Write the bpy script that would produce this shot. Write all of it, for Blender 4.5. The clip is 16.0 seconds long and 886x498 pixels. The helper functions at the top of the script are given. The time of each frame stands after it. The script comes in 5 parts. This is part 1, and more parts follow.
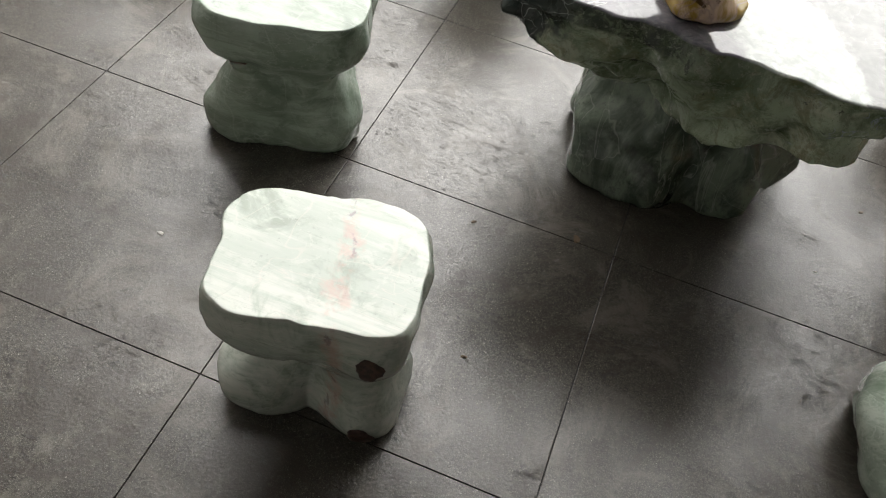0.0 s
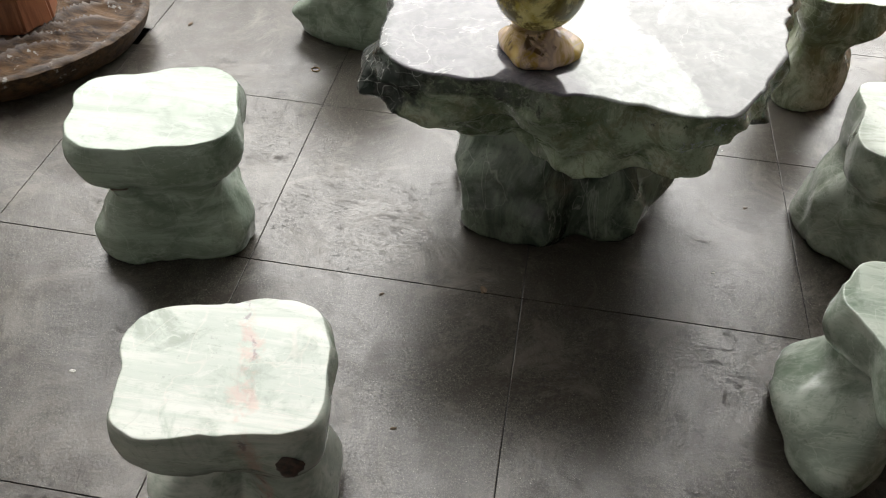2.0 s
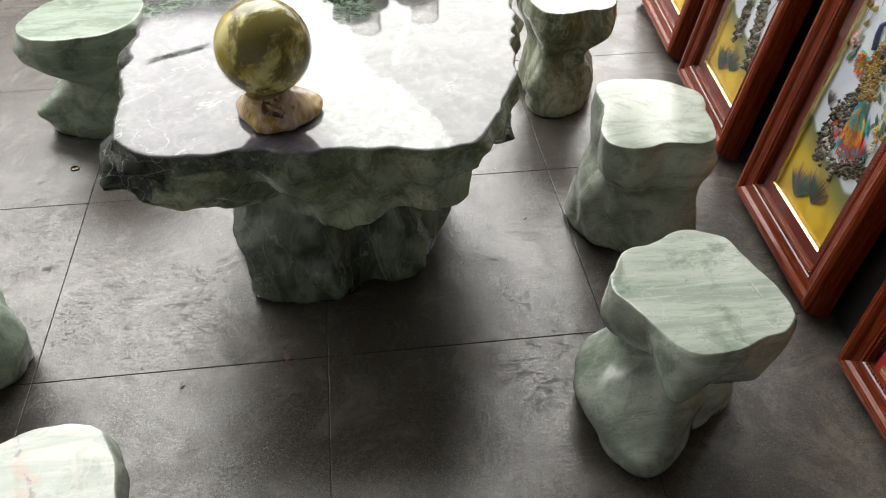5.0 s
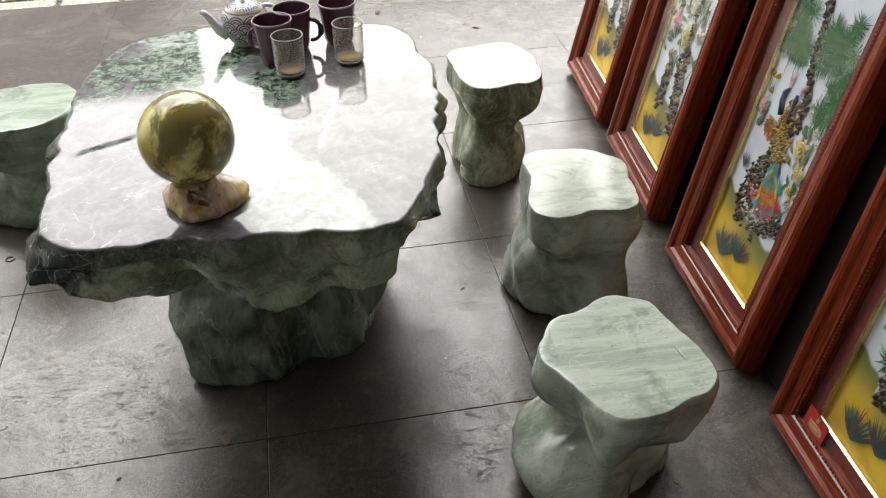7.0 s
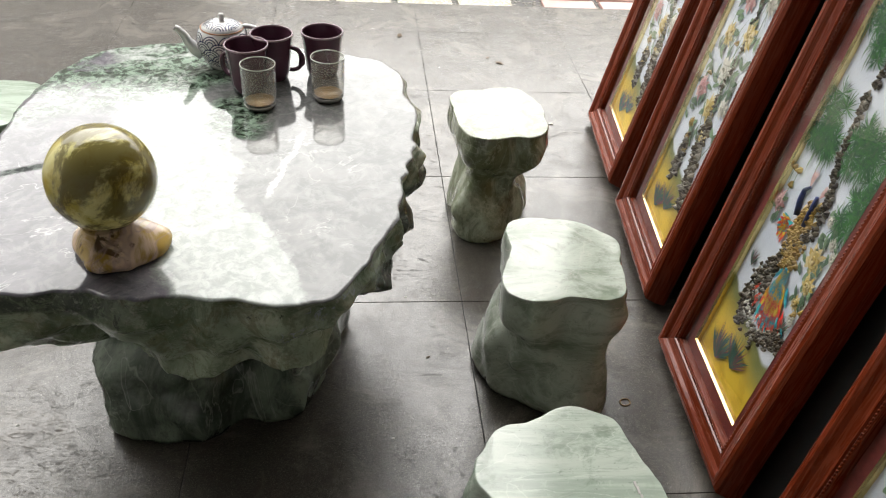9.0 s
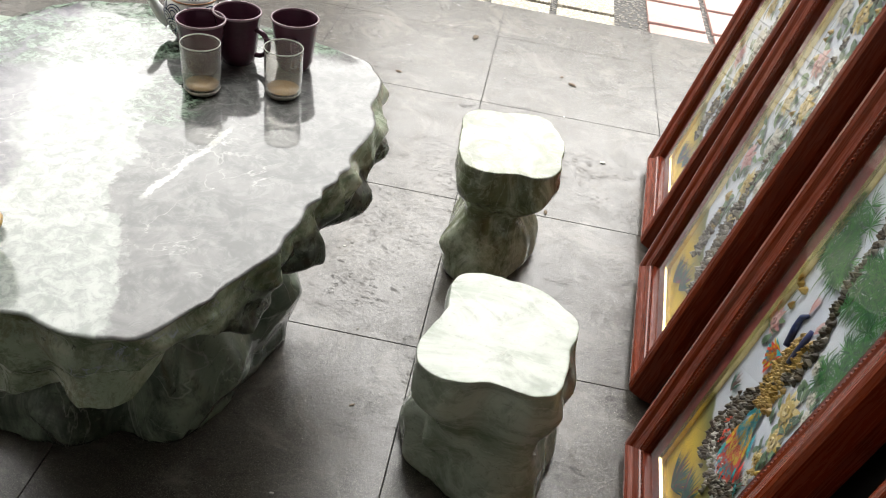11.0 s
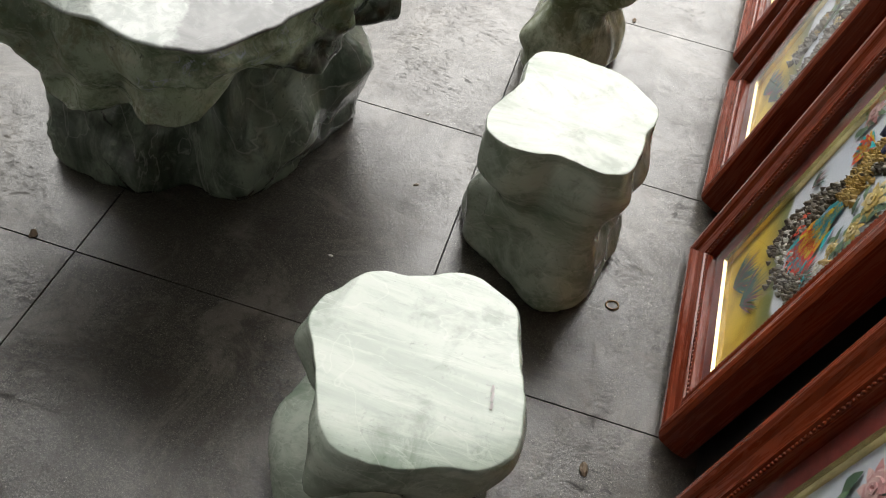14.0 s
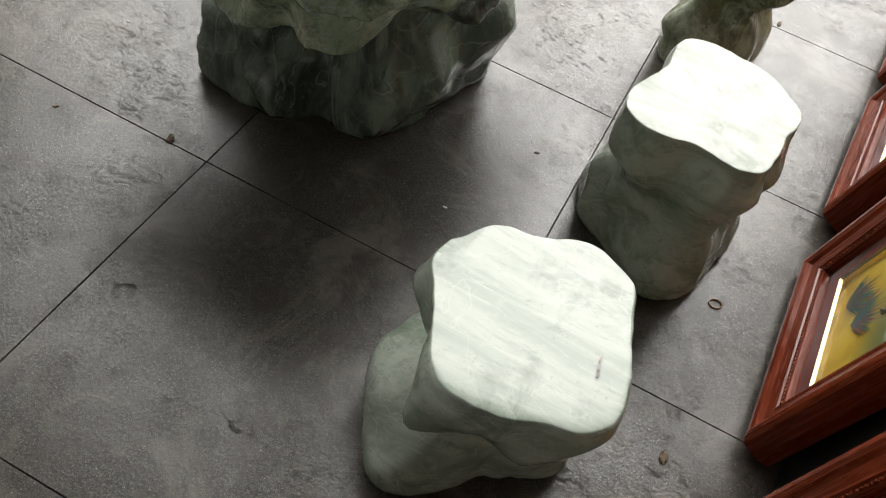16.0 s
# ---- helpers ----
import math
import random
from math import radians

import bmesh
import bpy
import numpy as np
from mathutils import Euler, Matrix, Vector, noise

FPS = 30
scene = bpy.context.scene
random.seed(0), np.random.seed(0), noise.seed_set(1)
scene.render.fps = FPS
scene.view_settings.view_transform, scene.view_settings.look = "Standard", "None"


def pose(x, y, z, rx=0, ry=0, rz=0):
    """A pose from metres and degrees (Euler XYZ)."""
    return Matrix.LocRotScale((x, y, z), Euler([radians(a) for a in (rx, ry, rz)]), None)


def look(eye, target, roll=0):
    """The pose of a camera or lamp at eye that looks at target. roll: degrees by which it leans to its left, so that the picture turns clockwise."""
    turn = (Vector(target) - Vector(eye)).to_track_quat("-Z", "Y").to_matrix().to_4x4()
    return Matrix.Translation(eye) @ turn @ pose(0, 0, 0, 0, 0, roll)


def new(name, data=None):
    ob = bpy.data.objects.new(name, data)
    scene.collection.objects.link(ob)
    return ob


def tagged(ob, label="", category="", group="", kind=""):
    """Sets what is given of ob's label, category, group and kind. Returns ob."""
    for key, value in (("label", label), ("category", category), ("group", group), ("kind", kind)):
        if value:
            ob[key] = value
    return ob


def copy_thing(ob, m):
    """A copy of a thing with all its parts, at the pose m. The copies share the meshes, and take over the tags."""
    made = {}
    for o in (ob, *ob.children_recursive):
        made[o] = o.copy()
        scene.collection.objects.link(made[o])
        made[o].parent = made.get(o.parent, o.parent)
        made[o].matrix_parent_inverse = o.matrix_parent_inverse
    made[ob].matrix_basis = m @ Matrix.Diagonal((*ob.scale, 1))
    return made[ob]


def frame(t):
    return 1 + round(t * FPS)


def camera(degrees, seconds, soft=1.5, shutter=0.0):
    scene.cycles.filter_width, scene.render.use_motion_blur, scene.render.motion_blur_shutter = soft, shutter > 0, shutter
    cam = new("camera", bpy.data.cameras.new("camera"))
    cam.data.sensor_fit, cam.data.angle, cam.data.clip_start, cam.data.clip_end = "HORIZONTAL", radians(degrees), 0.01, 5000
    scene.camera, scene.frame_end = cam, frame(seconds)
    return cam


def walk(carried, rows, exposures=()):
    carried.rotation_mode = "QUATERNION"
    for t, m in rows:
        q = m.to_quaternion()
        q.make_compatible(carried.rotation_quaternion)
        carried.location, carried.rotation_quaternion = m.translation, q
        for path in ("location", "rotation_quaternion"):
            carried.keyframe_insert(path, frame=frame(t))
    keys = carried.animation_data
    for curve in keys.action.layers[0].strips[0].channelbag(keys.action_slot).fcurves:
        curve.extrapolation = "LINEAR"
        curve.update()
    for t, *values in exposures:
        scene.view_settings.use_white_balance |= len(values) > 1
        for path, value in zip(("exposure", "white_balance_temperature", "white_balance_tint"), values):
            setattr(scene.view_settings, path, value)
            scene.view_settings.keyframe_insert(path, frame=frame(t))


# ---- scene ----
cam = camera(55.3, 16.0, soft=1.1)
STOPS, ROOF = 2.35, 4.2
PATH = [
    (0, (-0.093, -1.242, 1.273), (-0.367, 0.051, -0.228), 11.5),
    (0.5, (-0.078, -1.239, 1.29), (-0.36, 0.071, -0.195), 8.9),
    (1, (-0.054, -1.24, 1.303), (-0.342, 0.1, -0.153), 5.6),
    (1.5, (-0.03, -1.24, 1.317), (-0.287, 0.137, -0.111), 3.6),
    (2, (-0.009, -1.233, 1.325), (-0.199, 0.187, -0.071), 2.8),
    (2.5, (0.012, -1.222, 1.333), (-0.105, 0.226, -0.042), 2.1),
    (3, (0.034, -1.216, 1.331), (-0.003, 0.253, -0.026), 1.5),
    (3.5, (0.049, -1.212, 1.33), (0.077, 0.269, -0.013), 1.1),
    (4, (0.065, -1.205, 1.329), (0.151, 0.277, -0.01), 0.7),
    (6.5, (0.144, -1.223, 1.368), (0.412, 0.328, 0.134), -0.8),
    (7, (0.155, -1.224, 1.374), (0.441, 0.349, 0.173), -0.7),
    (7.5, (0.161, -1.202, 1.374), (0.465, 0.382, 0.191), -0.4),
    (8, (0.182, -1.15, 1.371), (0.484, 0.435, 0.19), 0.6),
    (8.5, (0.24, -1.093, 1.362), (0.513, 0.499, 0.183), 2.4),
    (11, (0.689, -0.739, 1.308), (0.606, 0.847, 0.092), 9.5),
    (11.5, (0.711, -0.731, 1.282), (0.603, 0.832, 0.039), 9.3),
    (12, (0.716, -0.738, 1.262), (0.607, 0.785, -0.029), 9.7),
    (12.5, (0.717, -0.751, 1.251), (0.617, 0.743, -0.075), 9.9),
    (13, (0.719, -0.768, 1.228), (0.618, 0.701, -0.125), 10.4),
    (13.5, (0.721, -0.788, 1.2), (0.591, 0.615, -0.219), 11.6),
    (14, (0.722, -0.801, 1.181), (0.565, 0.529, -0.304), 12.1),
    (14.5, (0.719, -0.814, 1.175), (0.532, 0.46, -0.356), 12.3),
    (15, (0.708, -0.822, 1.172), (0.478, 0.423, -0.376), 12.9),
    (15.5, (0.695, -0.833, 1.169), (0.437, 0.402, -0.383), 14.7),
    (16, (0.67, -0.854, 1.167), (0.378, 0.375, -0.384), 16.8),
]
walk(cam, [(t, look(eye, target, roll)) for t, eye, target, roll in PATH], [(0.0, STOPS), (16.0, STOPS)])

# ---------------------------------------------------------------- light
def world_light():
    w = bpy.data.worlds.new("overcast_sky")
    scene.world = w
    w.use_nodes = True
    nt = w.node_tree
    nt.nodes.clear()
    sky = nt.nodes.new("ShaderNodeTexSky")
    sky.sky_type = "NISHITA"
    sky.sun_disc = False
    sky.sun_elevation, sky.sun_rotation = radians(50), radians(0)
    sky.dust_density = 4.0
    pale = nt.nodes.new("ShaderNodeHueSaturation")
    pale.inputs["Saturation"].default_value = 0.12
    bg = nt.nodes.new("ShaderNodeBackground")
    bg.inputs["Strength"].default_value = SKY
    out = nt.nodes.new("ShaderNodeOutputWorld")
    nt.links.new(sky.outputs[0], pale.inputs["Color"])
    cloud = nt.nodes.new("ShaderNodeMix")
    cloud.data_type = "RGBA"
    cloud.inputs[0].default_value = 0.8
    cloud.inputs[7].default_value = (8.85, 8.80, 8.55, 1)
    nt.links.new(pale.outputs[0], cloud.inputs[6])
    nt.links.new(cloud.outputs[2], bg.inputs["Color"])
    nt.links.new(bg.outputs[0], out.inputs["Surface"])


SKY = 0.086
world_light()
sun = new("sun", bpy.data.lights.new("sun", "SUN"))
sun.data.energy, sun.data.angle, sun.data.color = 0.74, radians(72), (1.0, 0.97, 0.92)
sun.matrix_world = look((0.0, 4.0, 5.0), (0, 0, 0))


# ---------------------------------------------------------------- node helpers
class Mat:
    """A small builder for node materials."""

    def __init__(self, name, rough=0.5, metal=0.0, spec=0.5, coat=0.0):
        self.m = bpy.data.materials.new(name)
        self.m.use_nodes = True
        self.nt = self.m.node_tree
        self.b = self.nt.nodes["Principled BSDF"]
        self.b.inputs["Roughness"].default_value = rough
        self.b.inputs["Metallic"].default_value = metal
        self.b.inputs["Specular IOR Level"].default_value = spec
        self.b.inputs["Coat Weight"].default_value = coat
        self.b.inputs["Coat Roughness"].default_value = 0.06
        self._co = None

    def put(self, sock, val):
        if isinstance(val, bpy.types.NodeSocket):
            self.nt.links.new(val, sock)
        elif isinstance(val, (tuple, list)) and sock.type == "RGBA" and len(val) == 3:
            sock.default_value = (*val, 1)
        else:
            sock.default_value = val

    def co(self, scale=(1, 1, 1), rot=(0, 0, 0), drift=True):
        """Object coordinates, shifted by each object's own random number."""
        tc = self.nt.nodes.new("ShaderNodeTexCoord")
        mp = self.nt.nodes.new("ShaderNodeMapping")
        mp.inputs["Scale"].default_value = scale
        mp.inputs["Rotation"].default_value = [radians(a) for a in rot]
        self.nt.links.new(tc.outputs["Object"], mp.inputs["Vector"])
        if drift:
            oi = self.nt.nodes.new("ShaderNodeObjectInfo")
            mul = self.math("MULTIPLY", oi.outputs["Random"], 37.0)
            self.nt.links.new(mul, mp.inputs["Location"])
        return mp.outputs[0]

    def rnd(self):
        return self.nt.nodes.new("ShaderNodeObjectInfo").outputs["Random"]

    def isl(self):
        return self.nt.nodes.new("ShaderNodeNewGeometry").outputs["Random Per Island"]

    def noise(self, vec, scale, detail=4, rough=0.55, warp=0.0):
        n = self.nt.nodes.new("ShaderNodeTexNoise")
        self.put(n.inputs["Vector"], vec)
        n.inputs["Scale"].default_value = scale
        n.inputs["Detail"].default_value = detail
        n.inputs["Roughness"].default_value = rough
        n.inputs["Distortion"].default_value = warp
        return n.outputs["Fac"]

    def voro(self, vec, scale, feature="F1", rand=1.0):
        n = self.nt.nodes.new("ShaderNodeTexVoronoi")
        n.feature = feature
        self.put(n.inputs["Vector"], vec)
        n.inputs["Scale"].default_value = scale
        n.inputs["Randomness"].default_value = rand
        return n.outputs["Distance"]

    def math(self, op, a, b=0.0, clamp=False):
        n = self.nt.nodes.new("ShaderNodeMath")
        n.operation, n.use_clamp = op, clamp
        self.put(n.inputs[0], a)
        self.put(n.inputs[1], b)
        return n.outputs[0]

    def ramp(self, fac, lo, hi, a=0.0, b=1.0):
        n = self.nt.nodes.new("ShaderNodeMapRange")
        n.interpolation_type = "SMOOTHSTEP"
        self.put(n.inputs[0], fac)
        for i, v in enumerate((lo, hi, a, b), 1):
            n.inputs[i].default_value = v
        return n.outputs[0]

    def mix(self, fac, a, b, mode="MIX"):
        n = self.nt.nodes.new("ShaderNodeMix")
        n.data_type, n.blend_type = "RGBA", mode
        self.put(n.inputs[0], fac)
        self.put(n.inputs[6], a)
        self.put(n.inputs[7], b)
        return n.outputs[2]

    def vein(self, vec, scale, width, warp=1.5, detail=3):
        """Thin lines where a warped noise crosses its middle."""
        n = self.noise(vec, scale, detail, 0.5, warp)
        d = self.math("ABSOLUTE", self.math("SUBTRACT", n, 0.5))
        return self.ramp(d, 0.0, width, 1.0, 0.0)

    def axis(self, vec, i):
        s = self.nt.nodes.new("ShaderNodeSeparateXYZ")
        self.nt.links.new(vec, s.inputs[0])
        return s.outputs[i]

    def bump(self, height, strength=0.3, dist=0.002):
        n = self.nt.nodes.new("ShaderNodeBump")
        n.inputs["Strength"].default_value = strength
        n.inputs["Distance"].default_value = dist
        self.nt.links.new(height, n.inputs["Height"])
        self.nt.links.new(n.outputs[0], self.b.inputs["Normal"])
        return self

    def colour(self, c):
        self.put(self.b.inputs["Base Color"], c)
        return self

    def rough(self, r):
        self.put(self.b.inputs["Roughness"], r)
        return self


def plain(name, c, rough=0.5, metal=0.0, var=0.15, scale=30.0, spec=0.5, coat=0.0):
    """A colour with slight mottling and fine relief."""
    m = Mat(name, rough, metal, spec, coat)
    v = m.co()
    n = m.noise(v, scale, 5)
    m.colour(m.mix(m.ramp(n, 0.3, 0.7), tuple(x * (1 - var) for x in c), tuple(min(1, x * (1 + var)) for x in c)))
    m.rough(m.ramp(m.noise(v, scale * 0.3, 3), 0.3, 0.7, rough * 0.85, min(1, rough * 1.2)))
    return m.bump(m.noise(v, scale * 6, 3), 0.08, 0.001).m


# ---------------------------------------------------------------- materials
def marble(name, pale, mid, dark, vein, streak=(1, 7, 7), rot=(0, 0, 20), rough=0.065, speck=0.7, flush=False):
    m = Mat(name, rough, spec=0.5)
    v = m.co(streak, rot)
    o = m.co()
    bands = m.noise(v, 2.2, 9, 0.68, 0.9)
    cloud = m.noise(o, 9, 9, 0.68, 0.8)
    c = m.mix(m.ramp(bands, 0.40, 0.60), mid, pale)
    c = m.mix(m.math("MULTIPLY", m.ramp(cloud, 0.50, 0.66), 0.6), c, dark)
    fine = m.noise(v, 16, 8, 0.75, 0.6)
    c = m.mix(m.math("MULTIPLY", m.ramp(fine, 0.53, 0.68), 0.35), c, dark)
    c = m.mix(m.math("MULTIPLY", m.ramp(m.noise(o, 34, 8, 0.75, 0.8), 0.54, 0.64), 0.5), c, pale)
    # dark smudges and pin specks in clusters
    sm = m.math("MULTIPLY", m.ramp(m.noise(m.co((1, 3, 3), (20, 40, 60)), 26, 7, 0.75, 1.0), 0.58, 0.66), m.ramp(m.noise(o, 6, 3), 0.48, 0.62))
    c = m.mix(m.math("MULTIPLY", sm, speck), c, tuple(x * 0.3 for x in dark))
    sp = m.math("MULTIPLY", m.ramp(m.noise(o, 120, 3, 0.6), 0.63, 0.70), m.ramp(m.noise(o, 8, 2), 0.42, 0.6))
    c = m.mix(m.math("MULTIPLY", sp, speck), c, tuple(x * 0.3 for x in dark))
    c = m.mix(m.math("MULTIPLY", m.vein(o, 3.2, 0.006), 0.25), c, vein)
    c = m.mix(m.math("MULTIPLY", m.vein(v, 2.0, 0.007, 0.6, 6), 0.3), c, vein)
    crack = m.math("MULTIPLY", m.vein(m.co((1, 1, 0.7), (30, 10, 70)), 5.5, 0.0045, 0.8, 5), m.ramp(m.noise(o, 5, 3), 0.46, 0.56))
    c = m.mix(m.math("MULTIPLY", crack, 0.16), c, tuple(x * 0.5 for x in dark))
    if flush:
        # a broken pink and brown vein across the seat
        g = m.co(drift=False)
        wv = m.math("MULTIPLY", m.math("SUBTRACT", m.noise(g, 14, 7, 0.7), 0.5), 0.09)
        d = m.math("ABSOLUTE", m.math("ADD", m.math("ADD", m.math("SUBTRACT", m.axis(g, 0), 0.030), m.math("MULTIPLY", m.axis(g, 1), 0.28)), wv))
        band = m.math("MULTIPLY", m.ramp(d, 0.004, 0.020, 1.0, 0.0), m.ramp(m.noise(g, 22, 5, 0.7), 0.40, 0.56))
        c = m.mix(m.math("MULTIPLY", band, 0.55), c, (0.50, 0.31, 0.25))
        c = m.mix(m.math("MULTIPLY", m.math("MULTIPLY", m.ramp(d, 0.001, 0.005, 1.0, 0.0), m.ramp(m.noise(g, 30, 4), 0.5, 0.6)), 0.6), c, (0.17, 0.12, 0.14))
    m.colour(c)
    m.rough(m.ramp(m.noise(o, 22, 5), 0.3, 0.75, rough * 0.7, rough * 2.0))
    return m.bump(m.noise(o, 45, 7, 0.65), 0.13, 0.0022).m


STOOL_MARBLE = marble("pale_green_marble", (0.43, 0.475, 0.41), (0.29, 0.345, 0.285), (0.12, 0.165, 0.115), (0.62, 0.65, 0.58), streak=(1.2, 9, 9), speck=0.25)
STOOL_MARBLE_GREEN = marble("sea_green_marble", (0.35, 0.415, 0.345), (0.230, 0.285, 0.222), (0.090, 0.130, 0.088), (0.55, 0.60, 0.53), streak=(1.4, 8, 8), rot=(0, 0, 8), speck=0.2)
STOOL_MARBLE_GREY = marble("grey_green_marble", (0.42, 0.455, 0.39), (0.245, 0.29, 0.225), (0.085, 0.115, 0.070), (0.60, 0.58, 0.52), streak=(2, 5, 5), rot=(0, 30, 50), rough=0.07, speck=0.35)
STOOL_MARBLE_OLIVE = marble("olive_green_marble", (0.40, 0.43, 0.33), (0.130, 0.150, 0.082), (0.040, 0.046, 0.018), (0.55, 0.56, 0.45), streak=(4, 4, 1.5), rough=0.06, speck=0.6)
STOOL_MARBLE_PINK = marble("green_marble_pink_vein", (0.55, 0.58, 0.52), (0.40, 0.45, 0.39), (0.16, 0.215, 0.15), (0.66, 0.60, 0.54), streak=(1.0, 9, 9), rot=(0, 0, 12), flush=True, speck=0.25)
PEDESTAL_MARBLE = marble("dark_green_marble", (0.190, 0.228, 0.178), (0.060, 0.080, 0.060), (0.010, 0.015, 0.010), (0.50, 0.51, 0.47), streak=(4, 3, 1.6), rot=(35, 50, 20), rough=0.10, speck=0.5)


def table_marble():
    m = Mat("table_marble", 0.07)
    o = m.co(drift=False)
    x, y = m.axis(o, 0), m.axis(o, 1)
    wob = m.math("MULTIPLY", m.math("SUBTRACT", m.noise(o, 6, 8, 0.68), 0.5), 0.22)
    fine = m.noise(o, 46, 9, 0.78, 0.6)
    mott = m.noise(o, 15, 9, 0.74, 0.9)
    # pale green, with a grey flow on one side and a lilac one on the other
    pale = m.mix(m.ramp(fine, 0.40, 0.60), (0.23, 0.26, 0.235), (0.43, 0.455, 0.43))
    grey = m.mix(m.ramp(mott, 0.40, 0.60), (0.085, 0.088, 0.086), (0.165, 0.163, 0.162))
    lilac = m.mix(m.ramp(mott, 0.40, 0.60), (0.080, 0.077, 0.090), (0.145, 0.137, 0.155))
    olive = m.mix(m.ramp(fine, 0.44, 0.58), (0.018, 0.035, 0.018), (0.22, 0.30, 0.23))
    c = pale
    c = m.mix(m.ramp(m.math("ADD", m.math("ADD", x, m.math("MULTIPLY", y, 0.30)), wob), 0.034, 0.046), c, grey)
    c = m.mix(m.ramp(m.math("ADD", m.math("ADD", x, m.math("MULTIPLY", y, 0.33)), wob), -0.13, -0.17), c, lilac)
    # deep green body colour painted where the sky's reflection is blocked, in two patches
    far = m.ramp(m.math("ADD", m.math("ADD", y, m.math("MULTIPLY", x, -0.6)), wob), 0.24, 0.30)
    dx, dy = m.math("SUBTRACT", x, 0.04), m.math("MULTIPLY", m.math("SUBTRACT", y, 0.11), 0.6)
    near = m.ramp(m.math("ADD", m.math("SQRT", m.math("ADD", m.math("MULTIPLY", dx, dx), m.math("MULTIPLY", dy, dy))), m.math("MULTIPLY", wob, 0.6)), 0.05, 0.085, 1.0, 0.0)
    patchy = m.ramp(m.noise(o, 10, 7, 0.7, 1.0), 0.40, 0.52)
    c = m.mix(m.math("MULTIPLY", m.math("MAXIMUM", far, near), patchy), c, olive)
    # one bold white vein and a few thin ones
    jag = m.math("MULTIPLY", m.math("SUBTRACT", m.noise(o, 20, 7, 0.75), 0.5), 0.05)
    line = m.math("ABSOLUTE", m.math("ADD", m.math("ADD", m.math("SUBTRACT", x, 0.161), m.math("MULTIPLY", y, -0.22)), jag))
    bold = m.math("MULTIPLY", m.ramp(line, 0.003, 0.008, 1.0, 0.0), m.math("MULTIPLY", m.ramp(y, -0.20, -0.17), m.ramp(y, 0.02, 0.07, 1.0, 0.0)))
    c = m.mix(m.math("MULTIPLY", bold, m.ramp(mott, 0.36, 0.55, 0.15, 0.95)), c, (0.60, 0.61, 0.57))
    v1 = m.math("MULTIPLY", m.vein(o, 4.0, 0.004, 1.6, 8), m.ramp(m.noise(o, 4, 2), 0.5, 0.62))
    c = m.mix(m.math("MULTIPLY", v1, 0.6), c, (0.60, 0.61, 0.58))
    v2 = m.math("MULTIPLY", m.vein(m.co((1, 1.6, 1), (0, 0, 25), False), 5.5, 0.005, 1.2, 8), m.math("MULTIPLY", m.ramp(m.math("ADD", x, wob), -0.14, -0.20), m.ramp(m.math("ADD", y, wob), -0.02, -0.10)))
    c = m.mix(m.math("MULTIPLY", v2, 0.75), c, (0.55, 0.55, 0.55))
    smear = m.math("MULTIPLY", m.ramp(m.noise(o, 30, 8, 0.8, 1.0), 0.50, 0.58), 0.18)
    c = m.mix(smear, c, (0.42, 0.44, 0.42))
    # the skin of the slab's edge
    z = m.axis(o, 2)
    skin = m.mix(m.ramp(m.noise(o, 9, 9, 0.74, 0.7), 0.40, 0.60), (0.110, 0.150, 0.085), (0.35, 0.42, 0.30))
    skin = m.mix(m.math("MULTIPLY", m.ramp(m.noise(o, 5, 6, 0.7, 0.5), 0.52, 0.62), 0.7), skin, (0.52, 0.54, 0.41))
    skin = m.mix(m.math("MULTIPLY", m.ramp(m.noise(o, 7, 9, 0.78, 1.2), 0.52, 0.60), 0.6), skin, (0.150, 0.145, 0.065))
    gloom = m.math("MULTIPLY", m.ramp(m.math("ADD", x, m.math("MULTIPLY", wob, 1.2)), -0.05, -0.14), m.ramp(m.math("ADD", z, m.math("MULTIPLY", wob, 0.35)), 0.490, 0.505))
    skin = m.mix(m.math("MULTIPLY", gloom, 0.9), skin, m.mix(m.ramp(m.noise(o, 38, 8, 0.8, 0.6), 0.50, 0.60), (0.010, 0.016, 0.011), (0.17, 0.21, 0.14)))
    skin = m.mix(m.math("MULTIPLY", m.ramp(fine, 0.50, 0.60), 0.5), skin, (0.11, 0.135, 0.075))
    skin = m.mix(m.math("MULTIPLY", m.ramp(m.noise(o, 60, 6, 0.8, 0.4), 0.54, 0.62), 0.45), skin, (0.45, 0.47, 0.38))
    skin = m.mix(m.math("MULTIPLY", m.ramp(m.noise(o, 13, 9, 0.76, 0.8), 0.61, 0.66), 0.85), skin, (0.02, 0.026, 0.02))
    blue = m.math("MULTIPLY", m.vein(o, 16, 0.02, 1.5, 6), m.math("MULTIPLY", m.ramp(m.math("ABSOLUTE", m.math("SUBTRACT", x, 0.22)), 0.05, 0.14, 1.0, 0.0), m.ramp(m.noise(o, 12, 4), 0.46, 0.56)))
    skin = m.mix(m.math("MULTIPLY", blue, 0.8), skin, (0.40, 0.44, 0.56))
    # the right-hand lumps go nearly black low down, with paler flecks
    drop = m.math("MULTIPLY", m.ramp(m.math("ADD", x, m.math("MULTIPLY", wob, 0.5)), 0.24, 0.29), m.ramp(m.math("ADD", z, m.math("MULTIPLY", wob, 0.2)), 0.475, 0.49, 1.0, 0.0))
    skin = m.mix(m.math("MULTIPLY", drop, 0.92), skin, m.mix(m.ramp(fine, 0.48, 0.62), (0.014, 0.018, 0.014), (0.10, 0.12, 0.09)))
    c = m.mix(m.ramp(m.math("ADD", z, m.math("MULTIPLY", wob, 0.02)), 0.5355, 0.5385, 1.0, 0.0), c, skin)
